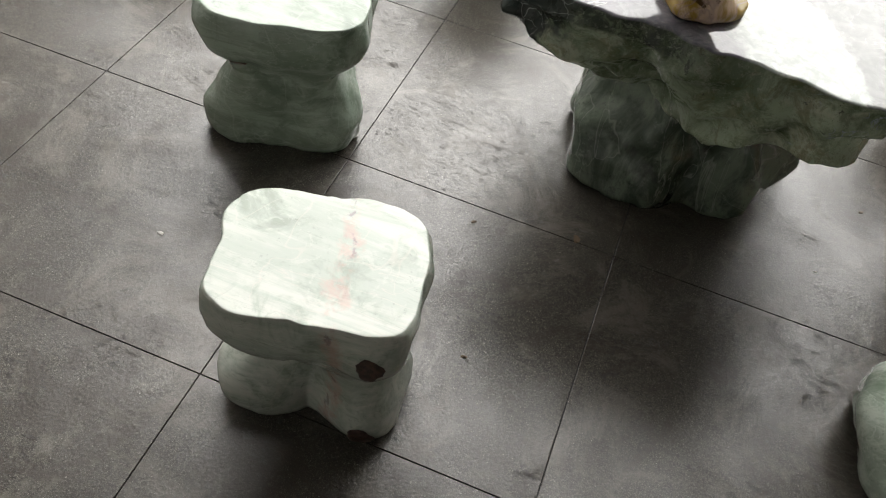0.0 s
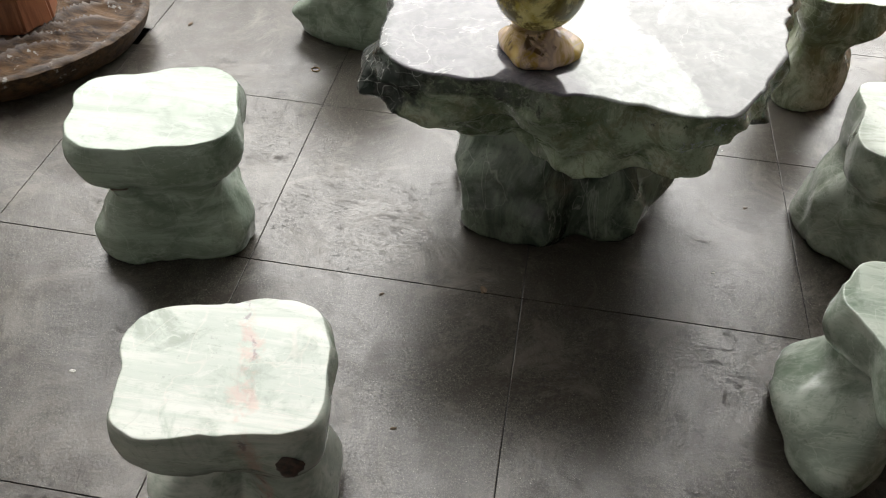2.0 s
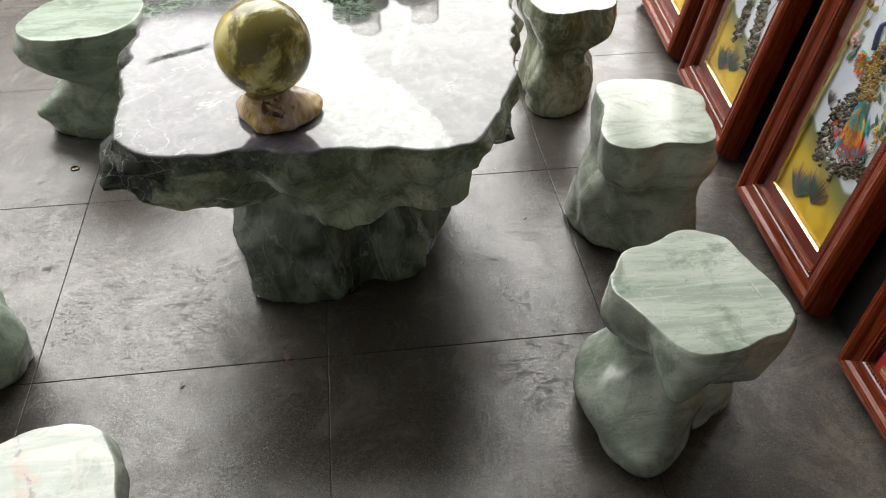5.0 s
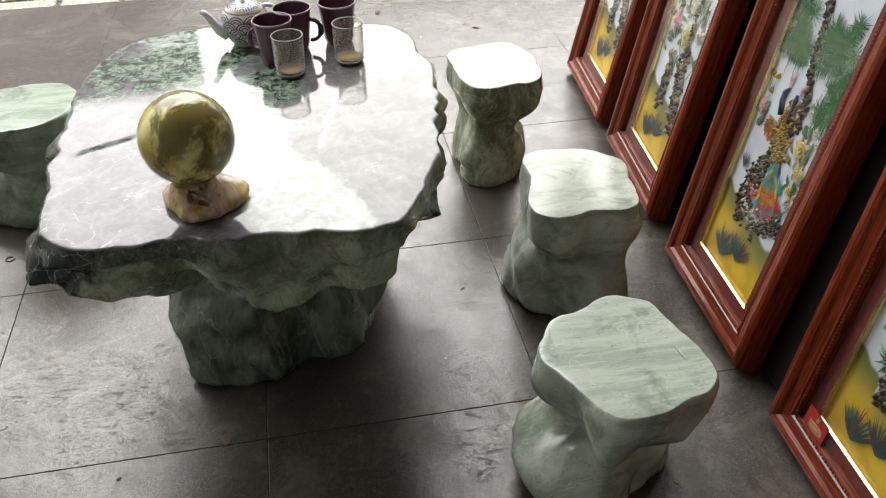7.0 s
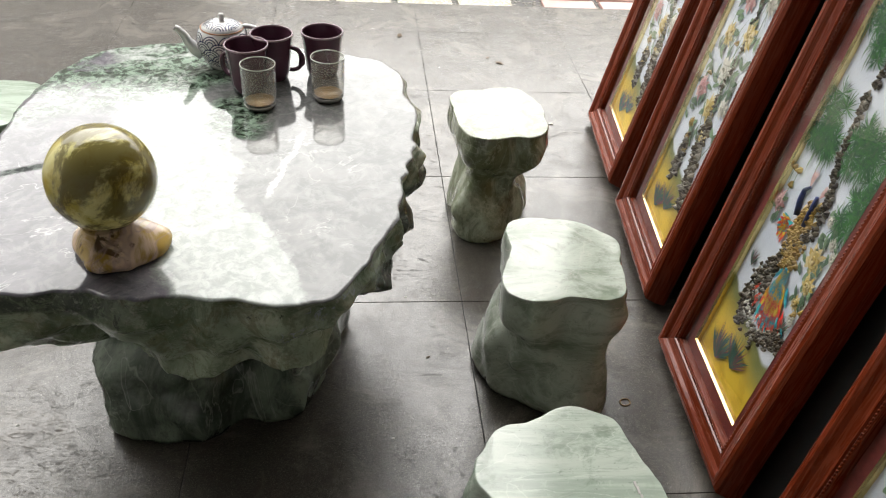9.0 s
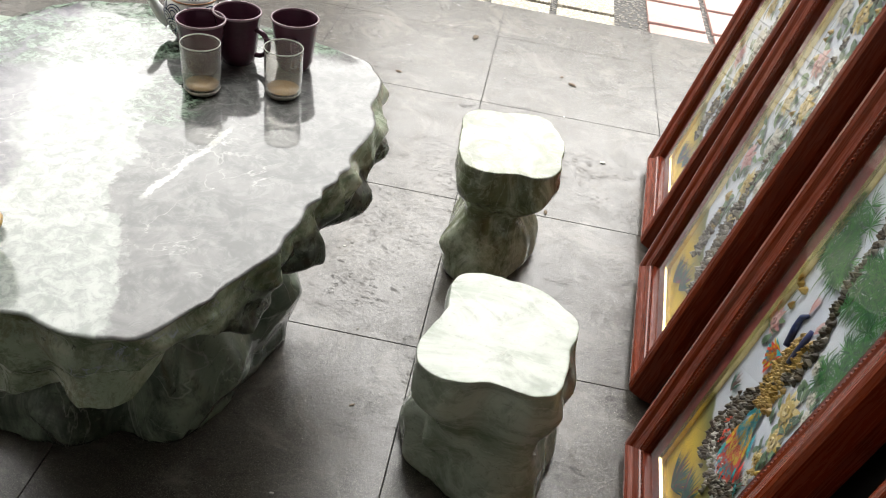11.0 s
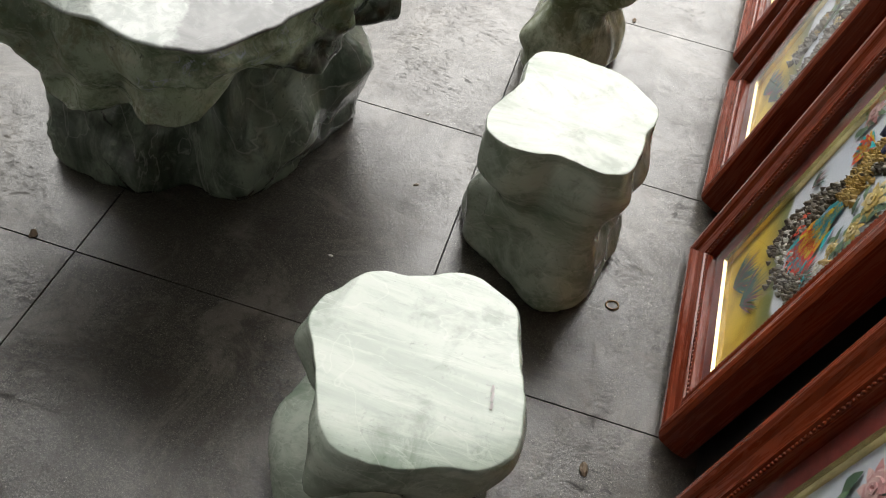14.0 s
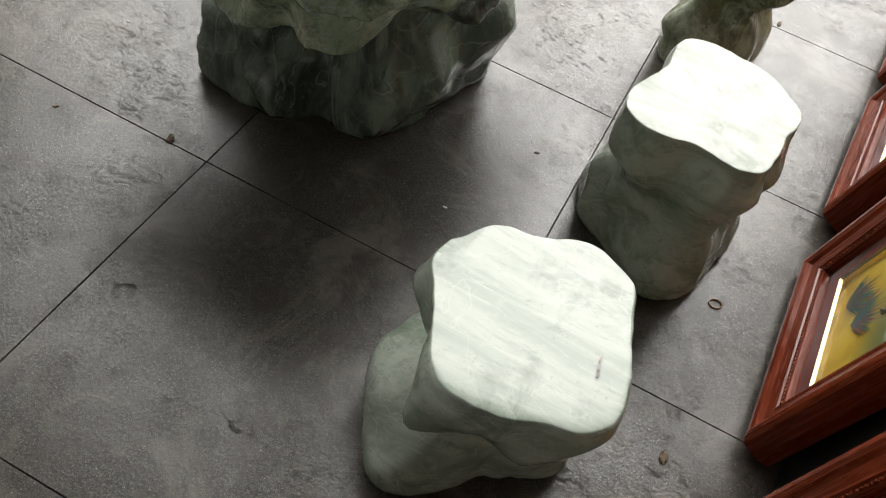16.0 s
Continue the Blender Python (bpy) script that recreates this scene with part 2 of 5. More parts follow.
    # a nearly black corner under a net of white veins
    corner = m.ramp(m.math("ADD", m.math("ADD", x, m.math("MULTIPLY", y, 0.18)), m.math("MULTIPLY", wob, 0.3)), -0.405, -0.435)
    warp = m.nt.nodes.new("ShaderNodeVectorMath")
    warp.operation = "ADD"
    nz = m.nt.nodes.new("ShaderNodeTexNoise")
    nz.inputs["Scale"].default_value = 22
    sc = m.nt.nodes.new("ShaderNodeVectorMath")
    sc.operation = "SCALE"
    sc.inputs["Scale"].default_value = 0.05
    m.nt.links.new(o, nz.inputs["Vector"])
    m.nt.links.new(nz.outputs["Color"], sc.inputs[0])
    m.nt.links.new(o, warp.inputs[0])
    m.nt.links.new(sc.outputs[0], warp.inputs[1])
    net = m.ramp(m.voro(warp.outputs[0], 30, "DISTANCE_TO_EDGE"), 0.0, 0.035, 1.0, 0.0)
    flank = m.math("MULTIPLY", m.ramp(z, 0.5355, 0.5385, 1.0, 0.0), m.ramp(m.math("ADD", m.math("ADD", x, m.math("MULTIPLY", y, 0.18)), m.math("MULTIPLY", wob, 0.5)), -0.345, -0.375))
    corner = m.math("MAXIMUM", corner, m.math("MULTIPLY", flank, m.ramp(m.noise(o, 11, 5, 0.6), 0.40, 0.50)))
    black = m.mix(m.math("MULTIPLY", net, m.ramp(mott, 0.42, 0.58)), (0.020, 0.028, 0.024), (0.42, 0.44, 0.42))
    c = m.mix(corner, c, black)
    dash = m.math("MULTIPLY", m.ramp(m.math("ABSOLUTE", m.math("ADD", m.math("ADD", m.math("SUBTRACT", y, 0.056), m.math("MULTIPLY", x, -0.5)), m.math("MULTIPLY", wob, 0.14))), 0.006, 0.015, 1.0, 0.0), m.ramp(m.math("ABSOLUTE", m.math("ADD", x, 0.295)), 0.04, 0.066, 1.0, 0.0))
    c = m.mix(dash, c, m.mix(m.ramp(fine, 0.45, 0.6), (0.008, 0.012, 0.011), (0.12, 0.15, 0.13)))
    m.put(m.b.inputs["Specular IOR Level"], m.ramp(m.math("MULTIPLY", dash, m.ramp(fine, 0.40, 0.58, 1.0, 0.35)), 0.0, 1.0, 0.42, 0.06))
    m.colour(c)
    m.rough(m.math("ADD", m.mix(m.ramp(z, 0.536, 0.5385), m.ramp(mott, 0.3, 0.7, 0.16, 0.36), m.ramp(fine, 0.3, 0.7, 0.02, 0.05)), m.math("MULTIPLY", dash, 0.5)))
    return m.bump(m.noise(o, 70, 7, 0.65), 0.035, 0.002).m


TABLE_MARBLE = table_marble()


def honed_tile():
    m = Mat("honed_grey_tile", 0.3, spec=0.5)
    o = m.co()
    tc = m.nt.nodes.new("ShaderNodeNewGeometry").outputs["Position"]
    cloud = m.noise(tc, 2.6, 6, 0.62, 0.4)
    grain = m.noise(o, 190, 4, 0.7)
    c = m.mix(m.ramp(cloud, 0.3, 0.7), (0.047, 0.043, 0.036), (0.079, 0.072, 0.061))
    c = m.mix(m.math("MULTIPLY", m.rnd(), 0.35), c, (0.074, 0.067, 0.059))
    c = m.mix(m.math("MULTIPLY", m.ramp(grain, 0.44, 0.62), 0.8), c, (0.040, 0.037, 0.034))
    c = m.mix(m.math("MULTIPLY", m.ramp(m.noise(o, 480, 3, 0.7), 0.52, 0.62), 0.5), c, (0.20, 0.185, 0.16))
    c = m.mix(m.math("MULTIPLY", m.ramp(m.noise(o, 330, 2, 0.5), 0.69, 0.73), 0.7), c, (0.40, 0.37, 0.31))
    stain = m.math("MULTIPLY", m.ramp(m.noise(tc, 4.3, 9, 0.78, 1.6), 0.50, 0.60), 0.7)
    c = m.mix(stain, c, (0.056, 0.047, 0.040))
    # short flaky rub marks in patches, curved streaks between them, pale dust over all
    gate = m.ramp(m.noise(tc, 3.1, 4, 0.6), 0.42, 0.58)
    flake = m.math("MULTIPLY", m.ramp(m.noise(m.co((1, 2.2, 1), (0, 0, 35)), 26, 7, 0.72, 1.8), 0.54, 0.60), gate)
    wipe = m.math("MULTIPLY", m.ramp(m.noise(m.co((1, 7, 1), (0, 0, 62)), 7, 9, 0.78, 1.0), 0.55, 0.64), m.ramp(m.noise(tc, 2.2, 3), 0.46, 0.60))
    c = m.mix(m.math("MULTIPLY", flake, 0.75), c, (0.030, 0.027, 0.025))
    c = m.mix(m.math("MULTIPLY", wipe, 0.5), c, (0.040, 0.035, 0.032))
    dust = m.math("MULTIPLY", m.ramp(m.noise(tc, 5, 8, 0.76, 0.8), 0.48, 0.64), 0.6)
    c = m.mix(dust, c, (0.150, 0.136, 0.118))
    m.colour(c)
    r = m.ramp(m.noise(tc, 6, 8, 0.75, 0.8), 0.28, 0.72, 0.10, 0.21)
    for mark, more in ((flake, 0.16), (wipe, 0.10), (stain, 0.08)):
        r = m.math("ADD", r, m.math("MULTIPLY", mark, more))
    m.rough(r)
    dull = m.math("ADD", m.math("MULTIPLY", flake, 0.34), m.math("MULTIPLY", wipe, 0.22))
    dull = m.math("ADD", dull, m.math("MULTIPLY", m.ramp(grain, 0.40, 0.64), 0.24))
    dull = m.math("ADD", dull, m.math("MULTIPLY", m.ramp(m.noise(tc, 9, 8, 0.78, 0.8), 0.42, 0.62), 0.20))
    m.put(m.b.inputs["Specular IOR Level"], m.math("MAXIMUM", m.math("SUBTRACT", 0.68, dull), 0.08))
    return m.bump(m.noise(o, 190, 5, 0.72), 0.34, 0.0018).m


TILE = honed_tile()
GROUT = plain("dark_grout", (0.012, 0.012, 0.011), 0.8)
PLASTER = plain("wall_plaster", (0.34, 0.33, 0.31), 0.8, scale=6)
WHITE_WALL = plain("white_wall_paint", (0.82, 0.80, 0.76), 0.7, scale=6)
PALE_WALL = plain("pale_wall_paint", (0.55, 0.53, 0.52), 0.8, scale=3)
DARK_WALL = plain("dark_wall_panelling", (0.035, 0.032, 0.030), 0.7, scale=6)
CEILING = plain("ceiling_paint", (0.13, 0.125, 0.12), 0.85, scale=5)


def wood(name, dark, pale, rough, stretch=(22, 22, 2), rot=(0, 0, 0), spec=0.5):
    m = Mat(name, rough, spec=spec)
    v = m.co(stretch, rot)
    n = m.noise(v, 2.2, 7, 0.65, 1.4)
    c = m.mix(m.ramp(n, 0.3, 0.7), dark, pale)
    c = m.mix(m.math("MULTIPLY", m.ramp(m.noise(v, 9, 4, 0.7), 0.55, 0.7), 0.3), c, tuple(x * 0.5 for x in dark))
    m.colour(c)
    m.rough(m.ramp(n, 0.3, 0.7, rough * 0.8, rough * 1.3))
    return m.bump(m.noise(v, 8, 4), 0.12, 0.001).m


# same lacquer twice: level rails paler, the sheen they catch is in the colour
RAIL_V = wood("red_lacquered_wood_upright", (0.115, 0.0155, 0.0042), (0.185, 0.0300, 0.0078), 0.26, (60, 3, 60), spec=0.24)
RAIL_H = wood("red_lacquered_wood_level_lit", (0.125, 0.0190, 0.0080), (0.220, 0.0420, 0.0160), 0.24, (3, 60, 60), spec=0.55)
MAT_RED = plain("maroon_mat_board", (0.165, 0.026, 0.020), 0.6, scale=90)
GOLD = plain("gold_fillet", (0.82, 0.66, 0.30), 0.22, metal=0.9)


def canvas_mat():
    m = Mat("painted_silk", 0.6)
    o = m.co(drift=False)
    v = m.axis(o, 1)
    n = m.noise(o, 9, 4)
    hill = m.math("ADD", v, m.math("MULTIPLY", m.axis(o, 0), 0.15))
    hill = m.math("ADD", hill, m.math("MULTIPLY", m.math("SUBTRACT", m.noise(o, 7, 3), 0.5), 0.10))
    sky = m.mix(m.ramp(n, 0.3, 0.7), (0.57, 0.62, 0.71), (0.67, 0.71, 0.77))
    sand = m.mix(m.ramp(m.noise(o, 14, 4), 0.35, 0.65), (0.55, 0.35, 0.020), (0.76, 0.52, 0.04))
    rim = m.mix(m.ramp(hill, 0.18, 0.285), sand, (0.16, 0.18, 0.06))
    m.colour(m.mix(m.ramp(hill, 0.28, 0.295), rim, sky))
    return m.bump(m.noise(o, 300, 2), 0.05, 0.0006).m


CANVAS = canvas_mat()


def pane_mat():
    m = bpy.data.materials.new("picture_glass")
    m.use_nodes = True
    nt = m.node_tree
    nt.nodes.clear()
    tr, gl = nt.nodes.new("ShaderNodeBsdfTransparent"), nt.nodes.new("ShaderNodeBsdfGlossy")
    gl.inputs["Roughness"].default_value = 0.01
    lw = nt.nodes.new("ShaderNodeLayerWeight")
    lw.inputs["Blend"].default_value = 0.5
    steep = nt.nodes.new("ShaderNodeMath")
    steep.operation = "POWER"
    steep.inputs[1].default_value = 4.5
    fr = nt.nodes.new("ShaderNodeMath")
    fr.operation = "MULTIPLY_ADD"
    fr.inputs[1].default_value, fr.inputs[2].default_value = 0.9, 0.06
    nt.links.new(lw.outputs["Facing"], steep.inputs[0])
    nt.links.new(steep.outputs[0], fr.inputs[0])
    mx, out = nt.nodes.new("ShaderNodeMixShader"), nt.nodes.new("ShaderNodeOutputMaterial")
    nt.links.new(fr.outputs[0], mx.inputs[0])
    nt.links.new(tr.outputs[0], mx.inputs[1])
    nt.links.new(gl.outputs[0], mx.inputs[2])
    nt.links.new(mx.outputs[0], out.inputs[0])
    return m


PANE = pane_mat()


def island(name, a, b, rough=0.55, c=None):
    """Each loose piece takes its own shade between two or three colours."""
    m = Mat(name, rough)
    r = m.isl()
    col = m.mix(m.ramp(r, 0.2, 0.8), a, b)
    if c:
        col = m.mix(m.ramp(r, 0.7, 0.75), col, c)
    m.colour(m.mix(m.math("MULTIPLY", m.noise(m.co(), 60, 3), 0.4), col, tuple(x * 0.5 for x in a)))
    return m.m


ART_ROCK = island("crushed_stone_chips", (0.040, 0.028, 0.018), (0.145, 0.115, 0.060), 0.6, (0.36, 0.34, 0.29))
ART_GOLD = island("golden_stone_chips", (0.30, 0.18, 0.03), (0.62, 0.45, 0.14), 0.35)
ART_PINE = island("dark_green_needles", (0.012, 0.085, 0.040), (0.06, 0.26, 0.05), 0.6)
ART_LEAF = island("grey_green_leaves", (0.07, 0.13, 0.08), (0.19, 0.30, 0.17), 0.5)
ART_PLUME = island("yellow_plume_strokes", (0.85, 0.50, 0.01), (0.90, 0.68, 0.04), 0.5)
ART_RED = island("red_plume_strokes", (0.70, 0.03, 0.02), (0.85, 0.09, 0.03), 0.5)
ART_TEAL = island("teal_plume_strokes", (0.01, 0.30, 0.42), (0.03, 0.48, 0.52), 0.5)
ART_YELLOW = island("yellow_petals", (0.52, 0.38, 0.10), (0.74, 0.62, 0.34), 0.5)
ART_WHITE = island("white_petals", (0.56, 0.55, 0.48), (0.78, 0.77, 0.70), 0.5)
ART_PINK = island("pink_petals", (0.60, 0.30, 0.30), (0.76, 0.52, 0.50), 0.5)
ART_BLUE = plain("deep_blue_paint", (0.02, 0.035, 0.14), 0.4)
ART_GRASS = island("teal_and_red_grass", (0.03, 0.12, 0.10), (0.08, 0.18, 0.10), 0.6, (0.28, 0.06, 0.08))
CARD_RED = plain("red_card", (0.42, 0.02, 0.02), 0.35)


def ball_mat():
    m = Mat("yellow_green_onyx", 0.07)
    o = m.co()
    n = m.noise(o, 15, 7, 0.68, 0.7)
    c = m.mix(m.ramp(n, 0.36, 0.58), (0.50, 0.40, 0.065), (0.80, 0.74, 0.31))
    c = m.mix(m.math("MULTIPLY", m.ramp(m.noise(m.co((1, 1, 0.6)), 14, 8, 0.7, 0.5), 0.42, 0.53), 0.85), c, (0.115, 0.085, 0.016))
    c = m.mix(m.math("MULTIPLY", m.ramp(m.noise(o, 7, 5, 0.6, 1.0), 0.56, 0.7), 0.6), c, (0.72, 0.70, 0.36))
    m.colour(c)
    m.b.inputs["Subsurface Weight"].default_value = 0.0
    return m.m


ONYX = ball_mat()


def ball_base_mat():
    m = Mat("cream_and_brown_onyx", 0.16)
    o = m.co()
    n = m.noise(o, 12, 5, 0.6, 1.5)
    c = m.mix(m.ramp(n, 0.42, 0.58), (0.72, 0.56, 0.42), (0.42, 0.28, 0.06))
    c = m.mix(m.math("MULTIPLY", m.ramp(m.noise(o, 20, 4, 0.6, 1.0), 0.60, 0.68), 0.9), c, (0.07, 0.035, 0.012))
    m.colour(m.mix(m.math("MULTIPLY", m.vein(o, 9, 0.02), 0.6), c, (0.42, 0.30, 0.28)))
    return m.m


ONYX_BASE = ball_base_mat()
MUG_GLAZE = plain("aubergine_glaze", (0.085, 0.034, 0.055), 0.16, scale=14, var=0.2)
MUG_RIM = plain("worn_glaze_rim", (0.24, 0.16, 0.19), 0.25)
PORCELAIN = plain("white_porcelain", (0.80, 0.81, 0.80), 0.10, var=0.03)
COBALT = plain("cobalt_brushwork", (0.012, 0.020, 0.085), 0.15)
RUST_GLAZE = plain("brown_glaze_edge", (0.28, 0.13, 0.05), 0.3)
GLASS_GLINT = plain("glass_edge_glint", (0.40, 0.40, 0.36), 0.05)
TEA = plain("tea_residue", (0.33, 0.23, 0.12), 0.12)
RUBBER = plain("tan_rubber", (0.30, 0.19, 0.08), 0.6)
DEBRIS = plain("dry_leaf_crumb", (0.11, 0.075, 0.045), 0.8)
CHIP = plain("white_chip", (0.62, 0.60, 0.56), 0.7)
KNOT_AND_HOLLOW = plain("brown_knot_and_hollow", (0.055, 0.032, 0.022), 0.35, scale=120, var=0.6)
BLACK_METAL = plain("black_metal", (0.012, 0.012, 0.012), 0.5)
BLOCK_WOOD = wood("reddish_wood", (0.16, 0.055, 0.025), (0.30, 0.12, 0.06), 0.35, (20, 20, 3))


def clear_glass():
    m = bpy.data.materials.new("clear_glass")
    m.use_nodes = True
    nt = m.node_tree
    nt.nodes.clear()
    tr, gl, film = (nt.nodes.new("ShaderNodeBsdf" + k) for k in ("Transparent", "Glossy", "Diffuse"))
    tr.inputs["Color"].default_value = (0.95, 0.945, 0.93, 1)
    gl.inputs["Roughness"].default_value = 0.02
    film.inputs["Color"].default_value = (0.88, 0.86, 0.79, 1)
    lw = nt.nodes.new("ShaderNodeLayerWeight")
    lw.inputs["Blend"].default_value = 0.5
    fr = nt.nodes.new("ShaderNodeMath")
    fr.operation = "POWER"
    fr.inputs[1].default_value = 2.6
    nt.links.new(lw.outputs["Facing"], fr.inputs[0])
    smear = nt.nodes.new("ShaderNodeTexNoise")
    smear.inputs["Scale"].default_value = 60
    dirt = nt.nodes.new("ShaderNodeMapRange")
    for i, v in enumerate((0.35, 0.75, 0.06, 0.12), 1):
        dirt.inputs[i].default_value = v
    m1, m2, out = nt.nodes.new("ShaderNodeMixShader"), nt.nodes.new("ShaderNodeMixShader"), nt.nodes.new("ShaderNodeOutputMaterial")
    nt.links.new(smear.outputs[0], dirt.inputs[0])
    nt.links.new(dirt.outputs[0], m1.inputs[0])
    nt.links.new(tr.outputs[0], m1.inputs[1])
    nt.links.new(film.outputs[0], m1.inputs[2])
    nt.links.new(fr.outputs[0], m2.inputs[0])
    nt.links.new(m1.outputs[0], m2.inputs[1])
    nt.links.new(gl.outputs[0], m2.inputs[2])
    nt.links.new(m2.outputs[0], out.inputs[0])
    return m


GLASS = clear_glass()


def bark_mat():
    m = Mat("weathered_brown_wood", 0.6, spec=0.25)
    o = m.co(drift=False)
    v = m.co((2, 9, 9), (0, 0, 8))
    z = m.axis(o, 2)
    n = m.noise(v, 4, 8, 0.7, 1.2)
    c = m.mix(m.ramp(n, 0.36, 0.62), (0.022, 0.012, 0.007), (0.090, 0.052, 0.026))
    c = m.mix(m.math("MULTIPLY", m.ramp(m.noise(o, 9, 6, 0.7), 0.50, 0.62), 0.6), c, (0.145, 0.080, 0.034))
    c = m.mix(m.math("MULTIPLY", m.ramp(z, 0.086, 0.104), m.math("MULTIPLY", m.ramp(m.noise(o, 5, 7, 0.7), 0.47, 0.58), 0.75)), c, (0.17, 0.155, 0.15))
    c = m.mix(m.math("MULTIPLY", m.ramp(m.noise(o, 26, 5, 0.7), 0.62, 0.66), 0.8), c, (0.34, 0.33, 0.31))
    m.colour(c)
    return m.bump(m.noise(v, 9, 8, 0.75), 0.7, 0.006).m


BARK = bark_mat()


def pebble_mat():
    m = Mat("pebble_bed", 0.6)
    o = m.co(drift=False)
    d = m.voro(o, 55)
    c = m.mix(m.noise(o, 55, 1), (0.06, 0.055, 0.05), (0.34, 0.31, 0.27))
    m.colour(m.mix(m.ramp(d, 0.35, 0.6), c, (0.03, 0.028, 0.025)))
    return m.bump(m.ramp(d, 0.1, 0.6, 1.0, 0.0), 1.0, 0.012).m


PEBBLES = pebble_mat()
PINK_TILE = plain("pink_patio_tile", (0.44, 0.28, 0.25), 0.6, scale=14)


def cream_tile():
    m = Mat("cream_pebbledash_tile", 0.7)
    o = m.co()
    d = m.voro(o, 70)
    m.colour(m.mix(m.ramp(d, 0.3, 0.6), (0.56, 0.52, 0.44), (0.28, 0.25, 0.20)))
    return m.bump(m.ramp(d, 0.1, 0.6, 1.0, 0.0), 0.6, 0.006).m


CREAM_TILE = cream_tile()
LAND = plain("distant_ground", (0.20, 0.19, 0.15), 0.9, scale=1.0)


# ---------------------------------------------------------------- mesh helpers
def mesh_object(name, verts, faces, mat, parent=None, label="", smooth=True, loc=None):
    me = bpy.data.meshes.new(name)
    me.from_pydata([tuple(v) for v in verts], [], faces)
    if smooth:
        me.polygons.foreach_set("use_smooth", [True] * len(me.polygons))
    me.materials.append(mat)
    me.update()
    ob = new(name, me)
    if loc is not None:
        ob.location = loc
    if parent is not None:
        ob.parent = parent
    return tagged(ob, label)


def box(size, at=(0, 0, 0), bevel=0.0):
    bm = bmesh.new()
    bmesh.ops.create_cube(bm, size=1)
    bmesh.ops.scale(bm, vec=size, verts=bm.verts)
    bmesh.ops.translate(bm, vec=at, verts=bm.verts)
    if bevel:
        bmesh.ops.bevel(bm, geom=bm.edges[:], offset=bevel, segments=2, profile=0.5, affect="EDGES")
    return bm


def part(name, bm, material, parent=None, label="", smooth=False):
    me = bpy.data.meshes.new(name)
    bm.to_mesh(me)
    bm.free()
    if smooth:
        me.polygons.foreach_set("use_smooth", [True] * len(me.polygons))
    me.materials.append(material)
    ob = new(name, me)
    if parent is not None:
        ob.parent = parent
    return tagged(ob, label)


def lathe(profile, n=48):
    """Verts and faces of a turned form; profile: radius, height from bottom to top."""
    verts, faces = [], []
    for r, z in profile:
        for i in range(n):
            a = 2 * math.pi * i / n
            verts.append((r * math.cos(a), r * math.sin(a), z))
    for j in range(len(profile) - 1):
        for i in range(n):
            k = (i + 1) % n
            faces.append((j * n + i, j * n + k, (j + 1) * n + k, (j + 1) * n + i))
    return verts, faces


def sweep(path, radius, n=10, flat=1.0):
    """A round bar along a path of points; radius: one number or one for each point."""
    verts, faces = [], []
    pts = [Vector(p) for p in path]
    for j, p in enumerate(pts):
        d = (pts[min(j + 1, len(pts) - 1)] - pts[max(j - 1, 0)]).normalized()
        side = d.cross(Vector((0, 0, 1)) if abs(d.z) < 0.9 else Vector((0, 1, 0))).normalized()
        up = side.cross(d)
        r = radius[j] if isinstance(radius, (list, tuple)) else radius
        for i in range(n):
            a = 2 * math.pi * i / n
            verts.append(p + side * (r * flat * math.cos(a)) + up * (r * math.sin(a)))
    for j in range(len(pts) - 1):
        for i in range(n):
            k = (i + 1) % n
            faces.append((j * n + i, j * n + k, (j + 1) * n + k, (j + 1) * n + i))
    faces += [tuple(range(n))[::-1], tuple(range((len(pts) - 1) * n, len(pts) * n))]
    return verts, faces


def waves(h, a):
    """A closed outline's radius at the angle a: a mean and pairs of cosine and sine terms."""
    return h[0] + sum(h[2 * k - 1] * math.cos(k * a) + h[2 * k] * math.sin(k * a) for k in range(1, (len(h) + 1) // 2))


def smoothed(values, rounds):
    v = np.array(values, float)
    for _ in range(rounds):
        v[1:-1] = (v[:-2] + 2 * v[1:-1] + v[2:]) / 4
    return v


